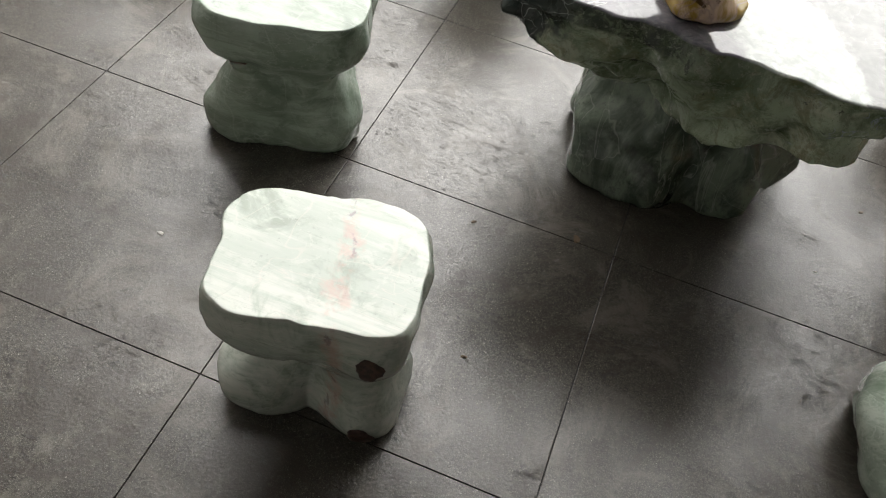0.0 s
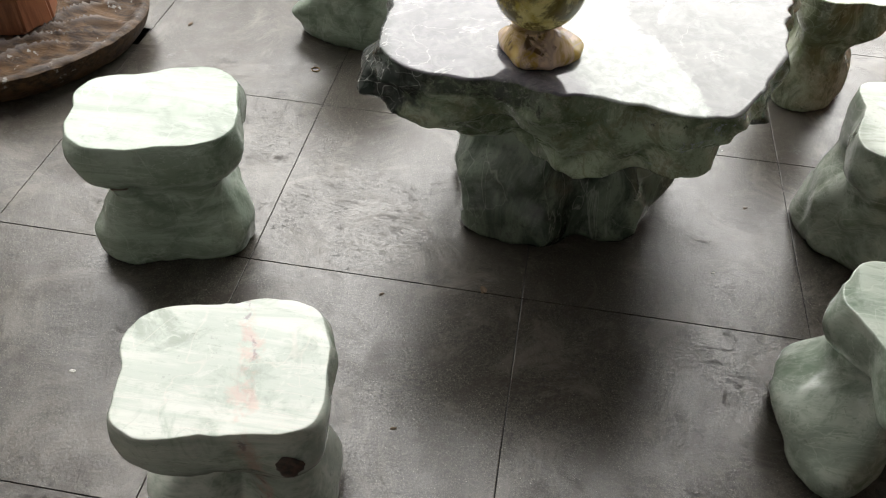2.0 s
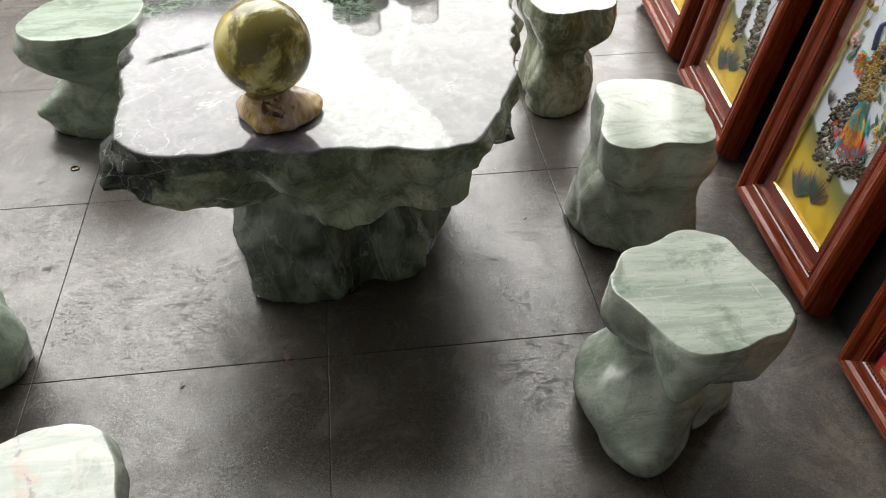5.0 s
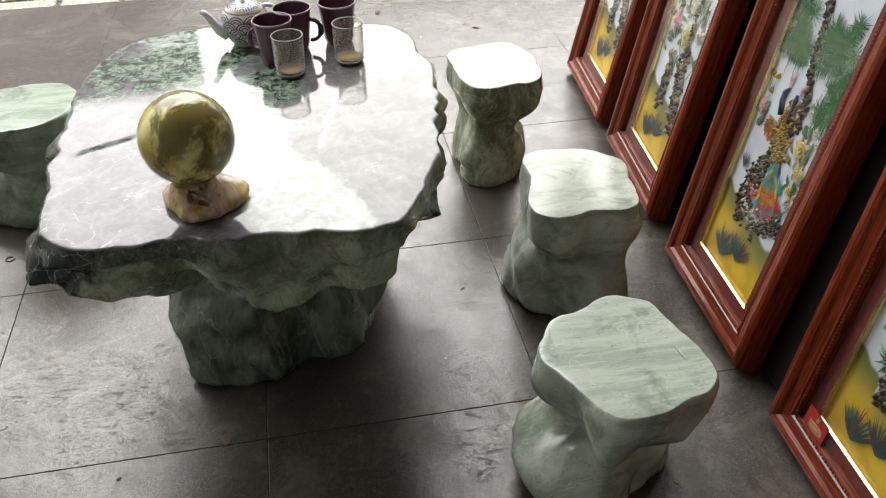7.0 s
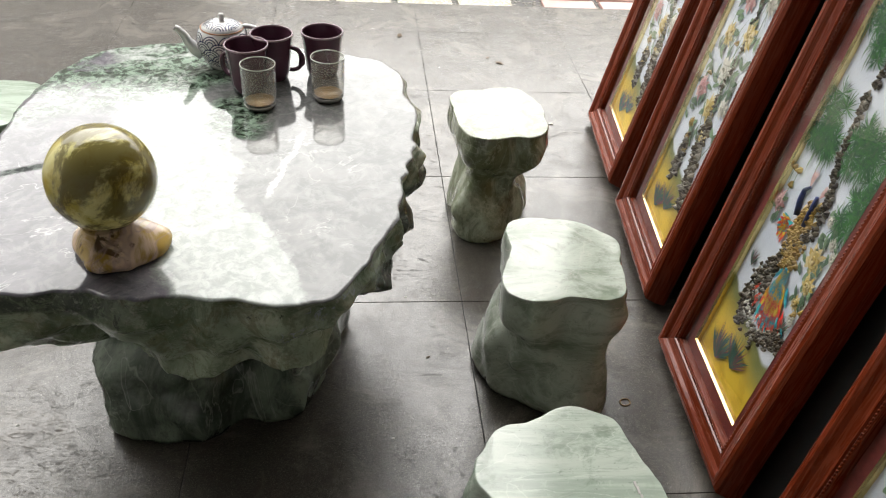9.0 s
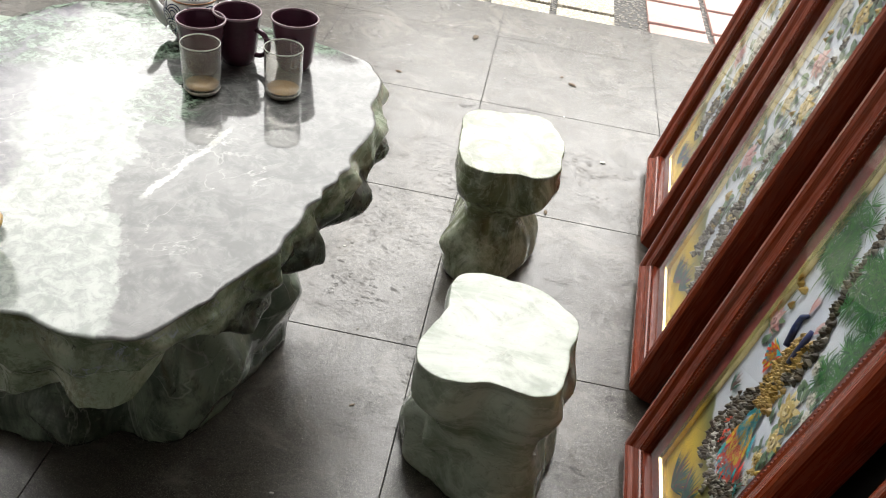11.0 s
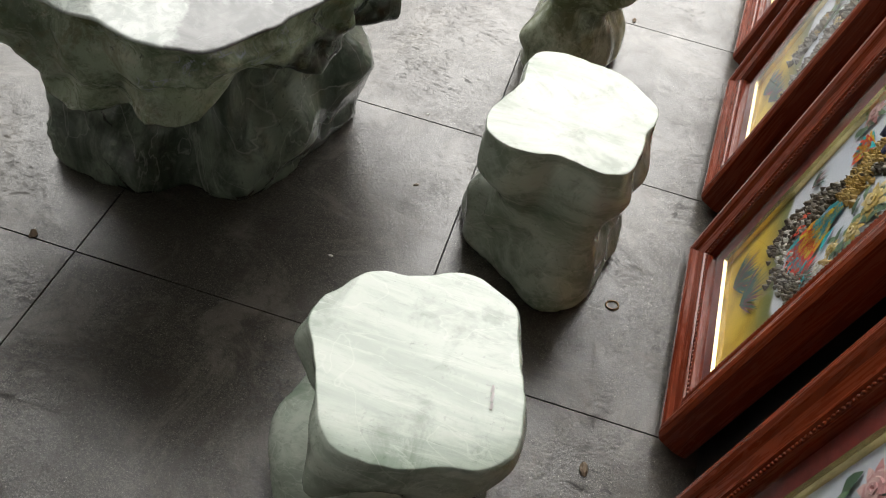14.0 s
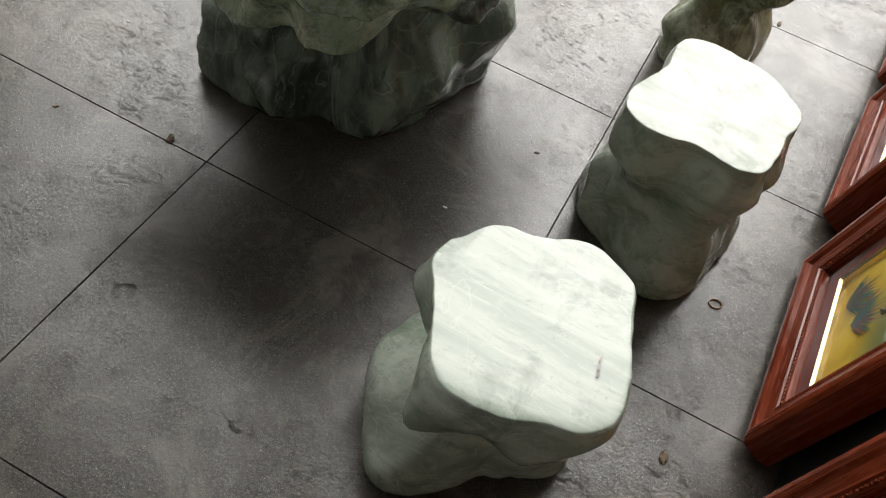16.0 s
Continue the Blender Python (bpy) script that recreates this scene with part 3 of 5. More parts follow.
def boulder(name, mat, at, low, high, shift, height, profile, lumps=(), rough=0.006, freq=7.0, seed=0, n=112, m=56, crisp=0.02, dish=0.0, parent=None, label="", inset=False, rim=(0.0, 1.0), planes=()):
    """A waterworn stone between a foot outline and a top outline. profile: height share, share of the top outline, scale
    (or metres outward, with inset). lumps: degrees, height, metres outward, width in degrees, width in metres.
    planes: worn faces that cut the stone, as degrees, tilt and distance from the middle of its height."""
    zs = np.concatenate([np.linspace(0, 0.95, m - 6), [0.962, 0.974, 0.983, 0.990, 0.996, 1.0]])
    ps = np.array(profile)
    mixes, scales = (np.concatenate([smoothed(np.interp(zs, ps[:, 0], ps[:, k]), 2)[:-6], np.interp(zs[-6:], ps[:, 0], ps[:, k])]) for k in (1, 2))
    verts, faces = [], []
    angs = [2 * math.pi * i / n for i in range(n)]
    lo, hi = [waves(low, a) for a in angs], [waves(high, a) for a in angs]
    jag = []
    for a in angs:
        q = Vector((math.cos(a), math.sin(a), 0)) * rim[1] + Vector((seed, 0.3, 0.7))
        jag.append(rim[0] * (noise.noise(q) + 0.5 * noise.noise(q * 2.2)))
    for j, s in enumerate(zs):
        z = s * height
        calm = min(1.0, (1 - s) * height / crisp) if crisp else 1.0
        mx = mixes[j]
        for i, a in enumerate(angs):
            r = lo[i] * (1 - mx) + hi[i] * mx + jag[i]
            r = r + scales[j] if inset else r * scales[j]
            for deg, z0, out, wa, wz in lumps:
                d = (math.degrees(a) - deg + 180) % 360 - 180
                r += out * math.exp(-((d / wa) ** 2) - ((z - z0) / wz) ** 2)
            for deg, tilt, far in planes:
                lean = math.cos(a - radians(deg)) * math.cos(radians(tilt))
                if lean > 0.2:
                    cut = (far - (z - height / 2) * math.sin(radians(tilt))) / lean
                    r = r - max(0.0, r - cut + 0.003) * 0.95 if r > cut - 0.003 else r
            p = Vector((r * math.cos(a) + seed * 3.1, r * math.sin(a), z))
            crease = 1 - 2 * abs(noise.noise(p * freq * 0.8 + Vector((9, 4, 2))))
            r += calm * rough * (noise.noise(p * freq) + 0.45 * noise.noise(p * freq * 2.3) + 0.7 * crease - 0.35)
            verts.append((r * math.cos(a) + shift[0] * mx, r * math.sin(a) + shift[1] * mx, z))
    for j in range(m - 1):
        for i in range(n):
            k = (i + 1) % n
            faces.append((j * n + i, j * n + k, (j + 1) * n + k, (j + 1) * n + i))
    # the flat top, in rings to its middle
    base = (m - 1) * n
    cx, cy = shift
    for g, f in enumerate((0.996, 0.985, 0.96, 0.9, 0.6, 0.3), 1):
        for i in range(n):
            x, y, z = verts[base + i]
            lift = (0.0003, 0.0004, 0.0005, 0.0005, 0.0005, 0.0005)[g - 1] - dish * (1 - f)
            verts.append((cx + (x - cx) * f, cy + (y - cy) * f, height + lift))
        o, q = base + (g - 1) * n, base + g * n
        for i in range(n):
            k = (i + 1) % n
            faces.append((o + i, o + k, q + k, q + i))
    faces.append(tuple(range(len(verts) - n, len(verts))))
    faces.append(tuple(range(n))[::-1])
    return mesh_object(name, verts, faces, mat, parent, label, loc=at)


# ---------------------------------------------------------------- setting
HOLE = (-1.42, -1.2035, 0.777, 0.871)


def slab_round_hole(x0, x1, y0, y1, z0, z1, hole):
    """A level slab with one rectangular hole through it."""
    hx0, hx1, hy0, hy1 = hole
    whole = bmesh.new()
    for a, b, c, d in ((x0, hx0, y0, y1), (hx1, x1, y0, y1), (hx0, hx1, y0, hy0), (hx0, hx1, hy1, y1)):
        me = bpy.data.meshes.new("piece")
        piece = box((b - a, d - c, z1 - z0), ((a + b) / 2, (c + d) / 2, (z0 + z1) / 2))
        piece.to_mesh(me)
        piece.free()
        whole.from_mesh(me)
        bpy.data.meshes.remove(me)
    return whole


floor = tagged(part("floor", slab_round_hole(-8.4, 1.6, -4.5, 2.68, -0.204, -0.004, HOLE), GROUT), "grey honed stone floor laid in large square tiles", "floor", kind="structure")
ground = tagged(part("ground", box((400, 400, 0.1), (0, 0, -0.26)), LAND), "pale ground beyond the building", "ground", kind="structure")
patio = tagged(part("patio", box((9.0, 4.0, 0.18), (-2.0, 4.70, -0.13)), PEBBLES), "pebble-bedded patio outside the floor's edge", "patio", kind="structure")
# unseen ceiling, added and cut slantwise to shape sky light and floor glare
CEILING_OUTLINE = [(-6.8, -4.6), (1.6, -4.6), (1.6, 2.2), (-6.8, -0.6)]
ceiling = tagged(mesh_object("ceiling", [(x, y, ROOF + h) for h in (0.0, 0.2) for x, y in CEILING_OUTLINE], [(3, 2, 1, 0), (4, 5, 6, 7), (0, 1, 5, 4), (1, 2, 6, 5), (2, 3, 7, 6), (3, 0, 4, 7)], CEILING, smooth=False), "unseen dark ceiling with a slanting edge, added to block the sky", "ceiling", kind="structure")
wall = tagged(part("wall_right", box((0.2, 6.3, ROOF), (0, -1.4, ROOF / 2)), DARK_WALL), "plain dark wall behind the leaning pictures", "wall", kind="structure")
wall.matrix_world = pose(1.44, 0.0, 0.0, 0, 0, -6.5)
# unseen wall behind the camera, white to bounce light onto upright faces
back = tagged(part("wall_back", box((8.6, 0.2, ROOF), (-2.6, -4.6, ROOF / 2)), WHITE_WALL), "unseen white back wall added to light the stool sides", "wall", kind="structure")
# added out of view; its height sets how much low sky is reflected
court = tagged(part("wall_court", box((30, 0.25, 2.6), (-2, 8.0, 1.1)), PLASTER), "unseen wall added beyond the patio to block the low sky", "wall", kind="structure")
# unseen wall, added so its top bounds the sky mirrored in the table
side = tagged(part("wall_far", box((8.9, 0.25, 3.4), (-5.15, 6.2, 1.45)), PALE_WALL), "unseen pale wall added across the yard to bound the sky reflection", "wall", kind="structure")
# dark piece added out of view to block sky light from the right
side_blocker = tagged(part("wall_lintel", box((0.2, 1.6, ROOF - 2.2), (0, 2.55, (ROOF + 2.2) / 2)), DARK_WALL), "unseen dark wall piece added high on the right to block sky", "wall", kind="structure")
side_blocker.matrix_world = pose(1.44, 0.0, 0.0, 0, 0, -6.5)
# unseen side wall, white to bounce light onto the picture fronts
left = tagged(part("wall_left", box((0.2, 6.9, ROOF), (-3.3, -1.15, ROOF / 2)), WHITE_WALL), "unseen white side wall added to light the pictures", "wall", kind="structure")

# ---------------------------------------------------------------- the stone table
TOP = [0.4524, -0.0079, 0.0059, -0.0503, 0.0104, 0.002, 0.003, -0.031, 0.0084, 0.0055, 0.0063, 0.0116, -0.0081, -0.0025, -0.0035, 0.0022, 0.0017, -0.0003, 0.0015, -0.0019, 0.0038, 0.003, -0.0003, -0.0009, -0.0037, -0.0019, -0.0019, 0.0002, -0.0015]
FOOT = [0.2589, -0.0094, 0.0137, -0.0023, 0.0309, 0.0014, -0.0012, -0.0174, 0.0015, -0.0031, 0.0035]


def stone_table():
    table = tagged(new("stone_table"), "green marble slab table on a dark boulder foot", "table")
    table.location = (0.06, 0.43, 0)
    boulder("pedestal", PEDESTAL_MARBLE, (0, -0.015, 0), FOOT, FOOT, (0.0, 0.0), 0.40,
            [(0, 0, 0.96), (0.06, 0, 1.0), (0.22, 0, 1.01), (0.42, 0, 0.99), (0.60, 0, 0.87), (0.80, 0, 0.70), (1, 0, 0.62)],
            lumps=[(205, 0.1, -0.015, 18, 0.14), (262, 0.03, 0.025, 9, 0.07), (20, 0.16, 0.03, 18, 0.07), (345, 0.10, 0.02, 12, 0.06), (282, 0.10, -0.03, 14, 0.08), (330, 0.22, -0.03, 14, 0.10), (306, 0.04, 0.03, 10, 0.06), (303, 0.17, 0.045, 10, 0.06), (318, 0.22, -0.03, 8, 0.08), (335, 0.14, 0.03, 10, 0.05), (268, 0.20, -0.035, 12, 0.07), (246, 0.16, 0.03, 9, 0.05), (225, 0.26, -0.03, 14, 0.07), (258, 0.03, 0.015, 10, 0.06)],
            rough=0.022, freq=9, seed=3, crisp=0, parent=table, label="dark green boulder foot",
            planes=[(238, 34, 0.180), (262, 4, 0.250), (208, 30, 0.215), (286, 26, 0.215), (318, 36, 0.205), (345, 18, 0.250), (8, 45, 0.205), (180, 30, 0.20)])
    slab = 0.20
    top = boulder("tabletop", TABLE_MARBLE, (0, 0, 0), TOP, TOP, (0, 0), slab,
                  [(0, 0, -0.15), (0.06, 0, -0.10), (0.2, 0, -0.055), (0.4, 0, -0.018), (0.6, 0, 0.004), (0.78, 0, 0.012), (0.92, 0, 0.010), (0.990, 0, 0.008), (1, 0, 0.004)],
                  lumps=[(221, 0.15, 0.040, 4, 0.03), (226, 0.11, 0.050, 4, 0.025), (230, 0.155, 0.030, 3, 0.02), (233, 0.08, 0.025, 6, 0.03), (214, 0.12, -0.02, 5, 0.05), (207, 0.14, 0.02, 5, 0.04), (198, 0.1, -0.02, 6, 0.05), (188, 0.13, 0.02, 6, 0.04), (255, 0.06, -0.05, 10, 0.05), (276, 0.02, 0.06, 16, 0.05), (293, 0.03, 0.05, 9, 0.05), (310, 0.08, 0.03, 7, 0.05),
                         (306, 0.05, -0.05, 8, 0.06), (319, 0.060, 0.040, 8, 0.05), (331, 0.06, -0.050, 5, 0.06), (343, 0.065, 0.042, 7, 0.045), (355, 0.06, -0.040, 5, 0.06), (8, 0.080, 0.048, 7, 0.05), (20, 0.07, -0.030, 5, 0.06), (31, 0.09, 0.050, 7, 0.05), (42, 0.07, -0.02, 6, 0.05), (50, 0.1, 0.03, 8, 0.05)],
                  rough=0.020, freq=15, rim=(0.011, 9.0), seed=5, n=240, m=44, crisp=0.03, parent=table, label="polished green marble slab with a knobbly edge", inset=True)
    # the slab hangs lower in front than at its right-hand side
    degs, drop = (0, 40, 200, 228, 244, 256, 268, 278, 290, 302, 330, 360), (1.0, 1.0, 0.85, 0.9, 1.0, 1.14, 1.16, 0.98, 0.70, 0.68, 0.95, 1.0)
    for v in top.data.vertices:
        k = float(np.interp(math.degrees(math.atan2(v.co.y, v.co.x)) % 360, degs, drop))
        v.co.z = 0.54 - (slab - v.co.z) * k if v.co.z < slab else v.co.z + 0.34
    return table


stone_table()

# ---------------------------------------------------------------- the stools
HOURGLASS = [(0, 0, 0.93), (0.06, 0, 1.0), (0.2, 0, 0.99), (0.36, 0.3, 0.88), (0.50, 0.6, 0.80), (0.62, 0.85, 0.88), (0.74, 1, 1.0), (0.86, 1, 1.05), (0.96, 1, 1.03), (0.990, 1, 1.018), (1, 1, 1.003)]


def stone_stool(at, low, high, shift, height, mat, label, lumps, seed, profile=HOURGLASS, rough=0.011):
    ob = boulder("stone_stool", mat, at, low, high, shift, height, profile, lumps, rough, 8.0, seed, rim=(0.004, 4.0))
    return tagged(ob, label, "stool", "stools round the stone table")


S1 = stone_stool((-0.412, -0.52, 0), [0.1252, 0.0016, 0.0083, 0.0314, 0.0195, 0.0048, -0.0121, -0.006, -0.0031, -0.0016, -0.001],
                 [0.1455, -0.0003, -0.0003, 0.0144, 0.0086, -0.0007, -0.0014, -0.0064, -0.0124, -0.0009, 0.002, -0.0006, -0.0032, -0.001, 0.0007, -0.0001, 0.0009, -0.0001, 0.0004], (0.001, -0.015), 0.345,
                 STOOL_MARBLE_PINK, "pale green marble stool with a pink-veined seat and brown knots",
                 [(205, 0.27, 0.018, 14, 0.05), (248, 0.26, -0.012, 14, 0.05), (255, 0.13, -0.05, 45, 0.05), (180, 0.16, -0.03, 40, 0.04), (318, 0.27, 0.02, 14, 0.04), (318, 0.055, 0.035, 14, 0.05), (212, 0.07, 0.015, 20, 0.04)], 1)
S2 = stone_stool((-0.765, 0.062, 0), [0.1393, -0.0081, 0.0074, 0.0138, 0.0182, 0.0085, -0.01, -0.0037, -0.0029, 0.0029, 0.0015],
                 [0.1564, -0.001, -0.0077, 0.0121, 0.0118, -0.0034, -0.004, -0.0013, -0.0114, -0.0017, 0.0017, 0.0001, -0.0037, -0.0002, 0.0016, -0.0004, -0.0004, 0.0002, 0.0], (0.003, -0.01), 0.345,
                 STOOL_MARBLE_GREEN, "pale green marble stool with a deep waist and swollen foot",
                 [(200, 0.20, -0.02, 40, 0.04), (0, 0.2, -0.02, 30, 0.04), (215, 0.06, 0.012, 20, 0.05), (330, 0.06, 0.02, 20, 0.05)], 2)
S3 = stone_stool((-0.615, 1.005, 0), [0.1364, 0.0017, -0.0024, 0.0179, -0.005, -0.0024, -0.0034, 0.0003, 0.0014, 0.0004, -0.0004],
                 [0.1467, 0.0028, -0.0009, 0.007, 0.0107, -0.0005, -0.0007, -0.005, 0.0013, 0.0004, -0.0001], (0.015, -0.025), 0.335,
                 STOOL_MARBLE_GREEN, "dull green marble stool standing at the table's far side",
                 [(190, 0.17, -0.045, 45, 0.04), (200, 0.07, 0.03, 14, 0.035), (195, 0.27, 0.02, 20, 0.05), (250, 0.15, -0.02, 25, 0.06)], 3)
S4 = stone_stool((0.75, 0.342, 0), [0.1557, 0.0137, 0.0203, -0.0007, -0.0153, -0.0105, 0.0076, -0.0036, 0.0052, -0.0014, -0.0001],
                 [0.1384, 0.0013, -0.0032, -0.0112, 0.0051, 0.0059, -0.0075, -0.0122, 0.0077, 0.0011, 0.0026, 0.0027, 0.0014, -0.0012, 0.0007, -0.0005, -0.001, -0.0004, 0.0001], (0.006, 0.002), 0.33,
                 STOOL_MARBLE_GREY, "grey-green marble stool with a smooth front and lobed foot",
                 [(180, 0.20, -0.035, 25, 0.03), (222, 0.20, -0.025, 14, 0.03), (228, 0.12, 0.025, 10, 0.03), (196, 0.11, 0.02, 14, 0.05), (205, 0.04, 0.02, 12, 0.04), (345, 0.16, -0.03, 25, 0.04), (350, 0.26, 0.018, 14, 0.03), (318, 0.25, 0.012, 10, 0.04), (285, 0.03, 0.03, 16, 0.07)], 4,
                 [(0, 0, 0.93), (0.06, 0, 1.0), (0.2, 0, 0.97), (0.36, 0.25, 0.93), (0.50, 0.55, 0.90), (0.62, 0.85, 0.95), (0.74, 1, 1.02), (0.86, 1, 1.05), (0.96, 1, 1.025), (0.990, 1, 1.014), (1, 1, 1.003)])
S5 = stone_stool((0.65, -0.21, 0), [0.148, -0.0203, 0.0208, 0.0028, 0.0147, 0.0168, 0.0039, -0.0063, -0.001, 0.0002, 0.0019],
                 [0.1409, 0.0039, -0.0035, -0.0057, -0.0033, -0.0042, 0.0001, -0.0025, -0.01, -0.0019, -0.0006, 0.0002, 0.0014, -0.0008, 0.0003, 0.0008, 0.0002, 0.0005, 0.0018], (0.003, -0.016), 0.34,
                 STOOL_MARBLE, "streaked pale green marble stool with an overhanging seat",
                 [(196, 0.105, 0.034, 24, 0.045), (205, 0.190, -0.060, 40, 0.040), (300, 0.165, -0.045, 40, 0.035), (165, 0.11, 0.025, 25, 0.04), (243, 0.235, 0.035, 11, 0.045), (215, 0.27, -0.018, 9, 0.05), (178, 0.28, 0.012, 10, 0.04), (272, 0.25, -0.02, 9, 0.04), (297, 0.25, 0.022, 11, 0.04), (330, 0.26, -0.015, 10, 0.04), (246, 0.04, 0.02, 16, 0.05)], 6)
S6 = stone_stool((0.715, 1.0, 0), [0.1308, -0.0062, -0.0011, -0.0215, 0.0119, 0.0068, -0.0005, -0.0023, -0.004, 0.0007, 0.002],
                 [0.1406, -0.0003, -0.0029, -0.0131, -0.0006, 0.0007, 0.001, -0.0092, -0.0047, 0.0025, 0.0012, 0.0033, 0.004], (0.0, -0.008), 0.33,
                 STOOL_MARBLE_OLIVE, "olive green marble stool with a narrow mossy waist",
                 [(250, 0.18, -0.022, 40, 0.05), (190, 0.2, -0.03, 35, 0.05), (345, 0.17, -0.05, 40, 0.05), (228, 0.10, 0.03, 10, 0.035), (262, 0.15, -0.025, 18, 0.07), (300, 0.26, 0.02, 12, 0.04), (240, 0.27, 0.015, 12, 0.04)], 7)

# ---------------------------------------------------------------- brown knots and marks on the stools
def patch(name, mat, parent, centre, normal, rx, ry, seed, label=""):
    """A small ragged raised patch lying on a surface."""
    rnd = random.Random(seed)
    nrm = Vector(normal).normalized()
    q = nrm.to_track_quat("Z", "Y").to_matrix()
    verts, faces, n = [], [], 22
    for ring, (f, h) in enumerate(((1.0, -0.002), (0.8, 0.0016), (0.4, 0.0006))):
        for i in range(n):
            a = 2 * math.pi * i / n
            w = f * (1 + 0.08 * math.sin(3 * a + seed) + 0.10 * rnd.uniform(-1, 1))
            verts.append(Vector(centre) + q @ Vector((rx * w * math.cos(a), ry * w * math.sin(a), h)))
        if ring:
            for i in range(n):
                k = (i + 1) % n
                faces.append(((ring - 1) * n + i, (ring - 1) * n + k, ring * n + k, ring * n + i))
    faces.append(tuple(range(2 * n, 3 * n)))
    return mesh_object(name, verts, faces, mat, parent, label)


def on_surface(ob, deg, z, lift=0.0):
    """The place on a stone's side at an angle and height, and the way out of it."""
    a = radians(deg)
    best = min(ob.data.vertices, key=lambda v: abs((math.atan2(v.co.y, v.co.x) - a + math.pi) % (2 * math.pi) - math.pi) * 0.15 + abs(v.co.z - z))
    return best.co + best.normal * lift, best.normal


for deg, z, rx, ry, s in ((316, 0.285, 0.020, 0.019, 1), (318, 0.055, 0.022, 0.019, 2)):
    p, nrm = on_surface(S1, deg, z)
    patch("knot", KNOT_AND_HOLLOW, S1, p, nrm, rx, ry, s, "dark brown knot")
# no recess is cut; a raised dark patch draws the notch
p, nrm = on_surface(S2, 252, 0.225)
patch("notch", KNOT_AND_HOLLOW, S2, p, nrm, 0.018, 0.006, 4, "dark raised patch drawn as a notch under the seat")
# a faint illegible inscription on one seat
for i, (dx, dy, w) in enumerate(((0.000, 0.000, 0.010), (0.002, -0.011, 0.013), (0.004, -0.023, 0.009))):
    b = part("inscription", box((0.0035, w, 0.0006), (0.098 + dx, -0.028 + dy, 0.3423)), plain("grey_ink", (0.46, 0.43, 0.42), 0.5), S5, "faint grey scratched mark")

# ---------------------------------------------------------------- onyx ball on its stand
stand = tagged(boulder("ball_stand", ONYX_BASE, (-0.040, 0.092, 0.5402), [0.066, 0.004, -0.003, 0.006, -0.006, 0.003, 0.004], [0.034, 0, 0, 0.002, 0.001], (-0.010, 0.006), 0.046,
               [(0, 0, 0.93), (0.1, 0, 1.0), (0.35, 0, 1.0), (0.6, 0.35, 0.97), (0.85, 0.8, 1.0), (1, 1, 1.0)], [(20, 0.025, 0.010, 22, 0.02), (250, 0.01, 0.006, 25, 0.02)], 0.006, 22, 8, 72, 26, 0), "cream and brown onyx stand under the ball", "stand")
bm = bmesh.new()
bmesh.ops.create_uvsphere(bm, u_segments=64, v_segments=40, radius=0.0805)
ball = tagged(part("stone_ball", bm, ONYX, None, "", True), "polished yellow-green onyx ball on its stand", "ball")
ball.location = (-0.045, 0.100, 0.6655)
ball.rotation_euler = (0.6, 0.2, 1.9)


# ---------------------------------------------------------------- mugs, glasses and teapot
def mug(at, turn):
    prof = [(0.0, 0.004), (0.026, 0.003), (0.031, 0.0), (0.034, 0.003), (0.0385, 0.02), (0.0415, 0.05), (0.0455, 0.085), (0.0495, 0.106)]
    v, f = lathe(prof)
    body = mesh_object("mug", v, f, MUG_GLAZE)
    inner = [(0.0465, 0.1065), (0.0425, 0.085), (0.0385, 0.05), (0.0355, 0.02), (0.028, 0.008), (0.0, 0.007)]
    v, f = lathe(inner)
    mesh_object("inner_wall", v, f, MUG_GLAZE, body)
    v, f = lathe([(0.0493, 0.1055), (0.0500, 0.1085), (0.0488, 0.1105), (0.0470, 0.1105), (0.0460, 0.1085), (0.0466, 0.1055)])
    mesh_object("rim", v, f, MUG_RIM, body, "thin pale worn rim")
    for z in (0.018, 0.052, 0.060, 0.068, 0.082):
        r = np.interp(z, [p[1] for p in prof], [p[0] for p in prof])
        v, f = lathe([(r - 0.001, z - 0.0015), (r + 0.0006, z), (r - 0.001, z + 0.0015)])
        mesh_object("ridge", v, f, MUG_GLAZE, body)
    path = [(0.041 + 0.030 * math.sin(a) ** 0.8, 0, 0.052 + 0.028 * math.cos(a)) for a in np.linspace(0.02, math.pi - 0.02, 15)]
    v, f = sweep(path, 0.0048, 10, 1.5)
    mesh_object("handle", v, f, MUG_GLAZE, body)
    for ob in (body, *body.children):
        for p in ob.data.vertices:
            p.co *= 0.92
    body.location, body.rotation_euler = at, (0, 0, radians(turn))
    return tagged(body, "aubergine-glazed stoneware mug standing on the table", "mug", "mugs on the table")


mug_1 = mug((0.109, 0.666, 0.5408), 150)
for at, turn in (((0.156, 0.728, 0.5408), -12), ((0.263, 0.745, 0.5408), -75)):
    copy_thing(mug_1, pose(*at, 0, 0, turn))


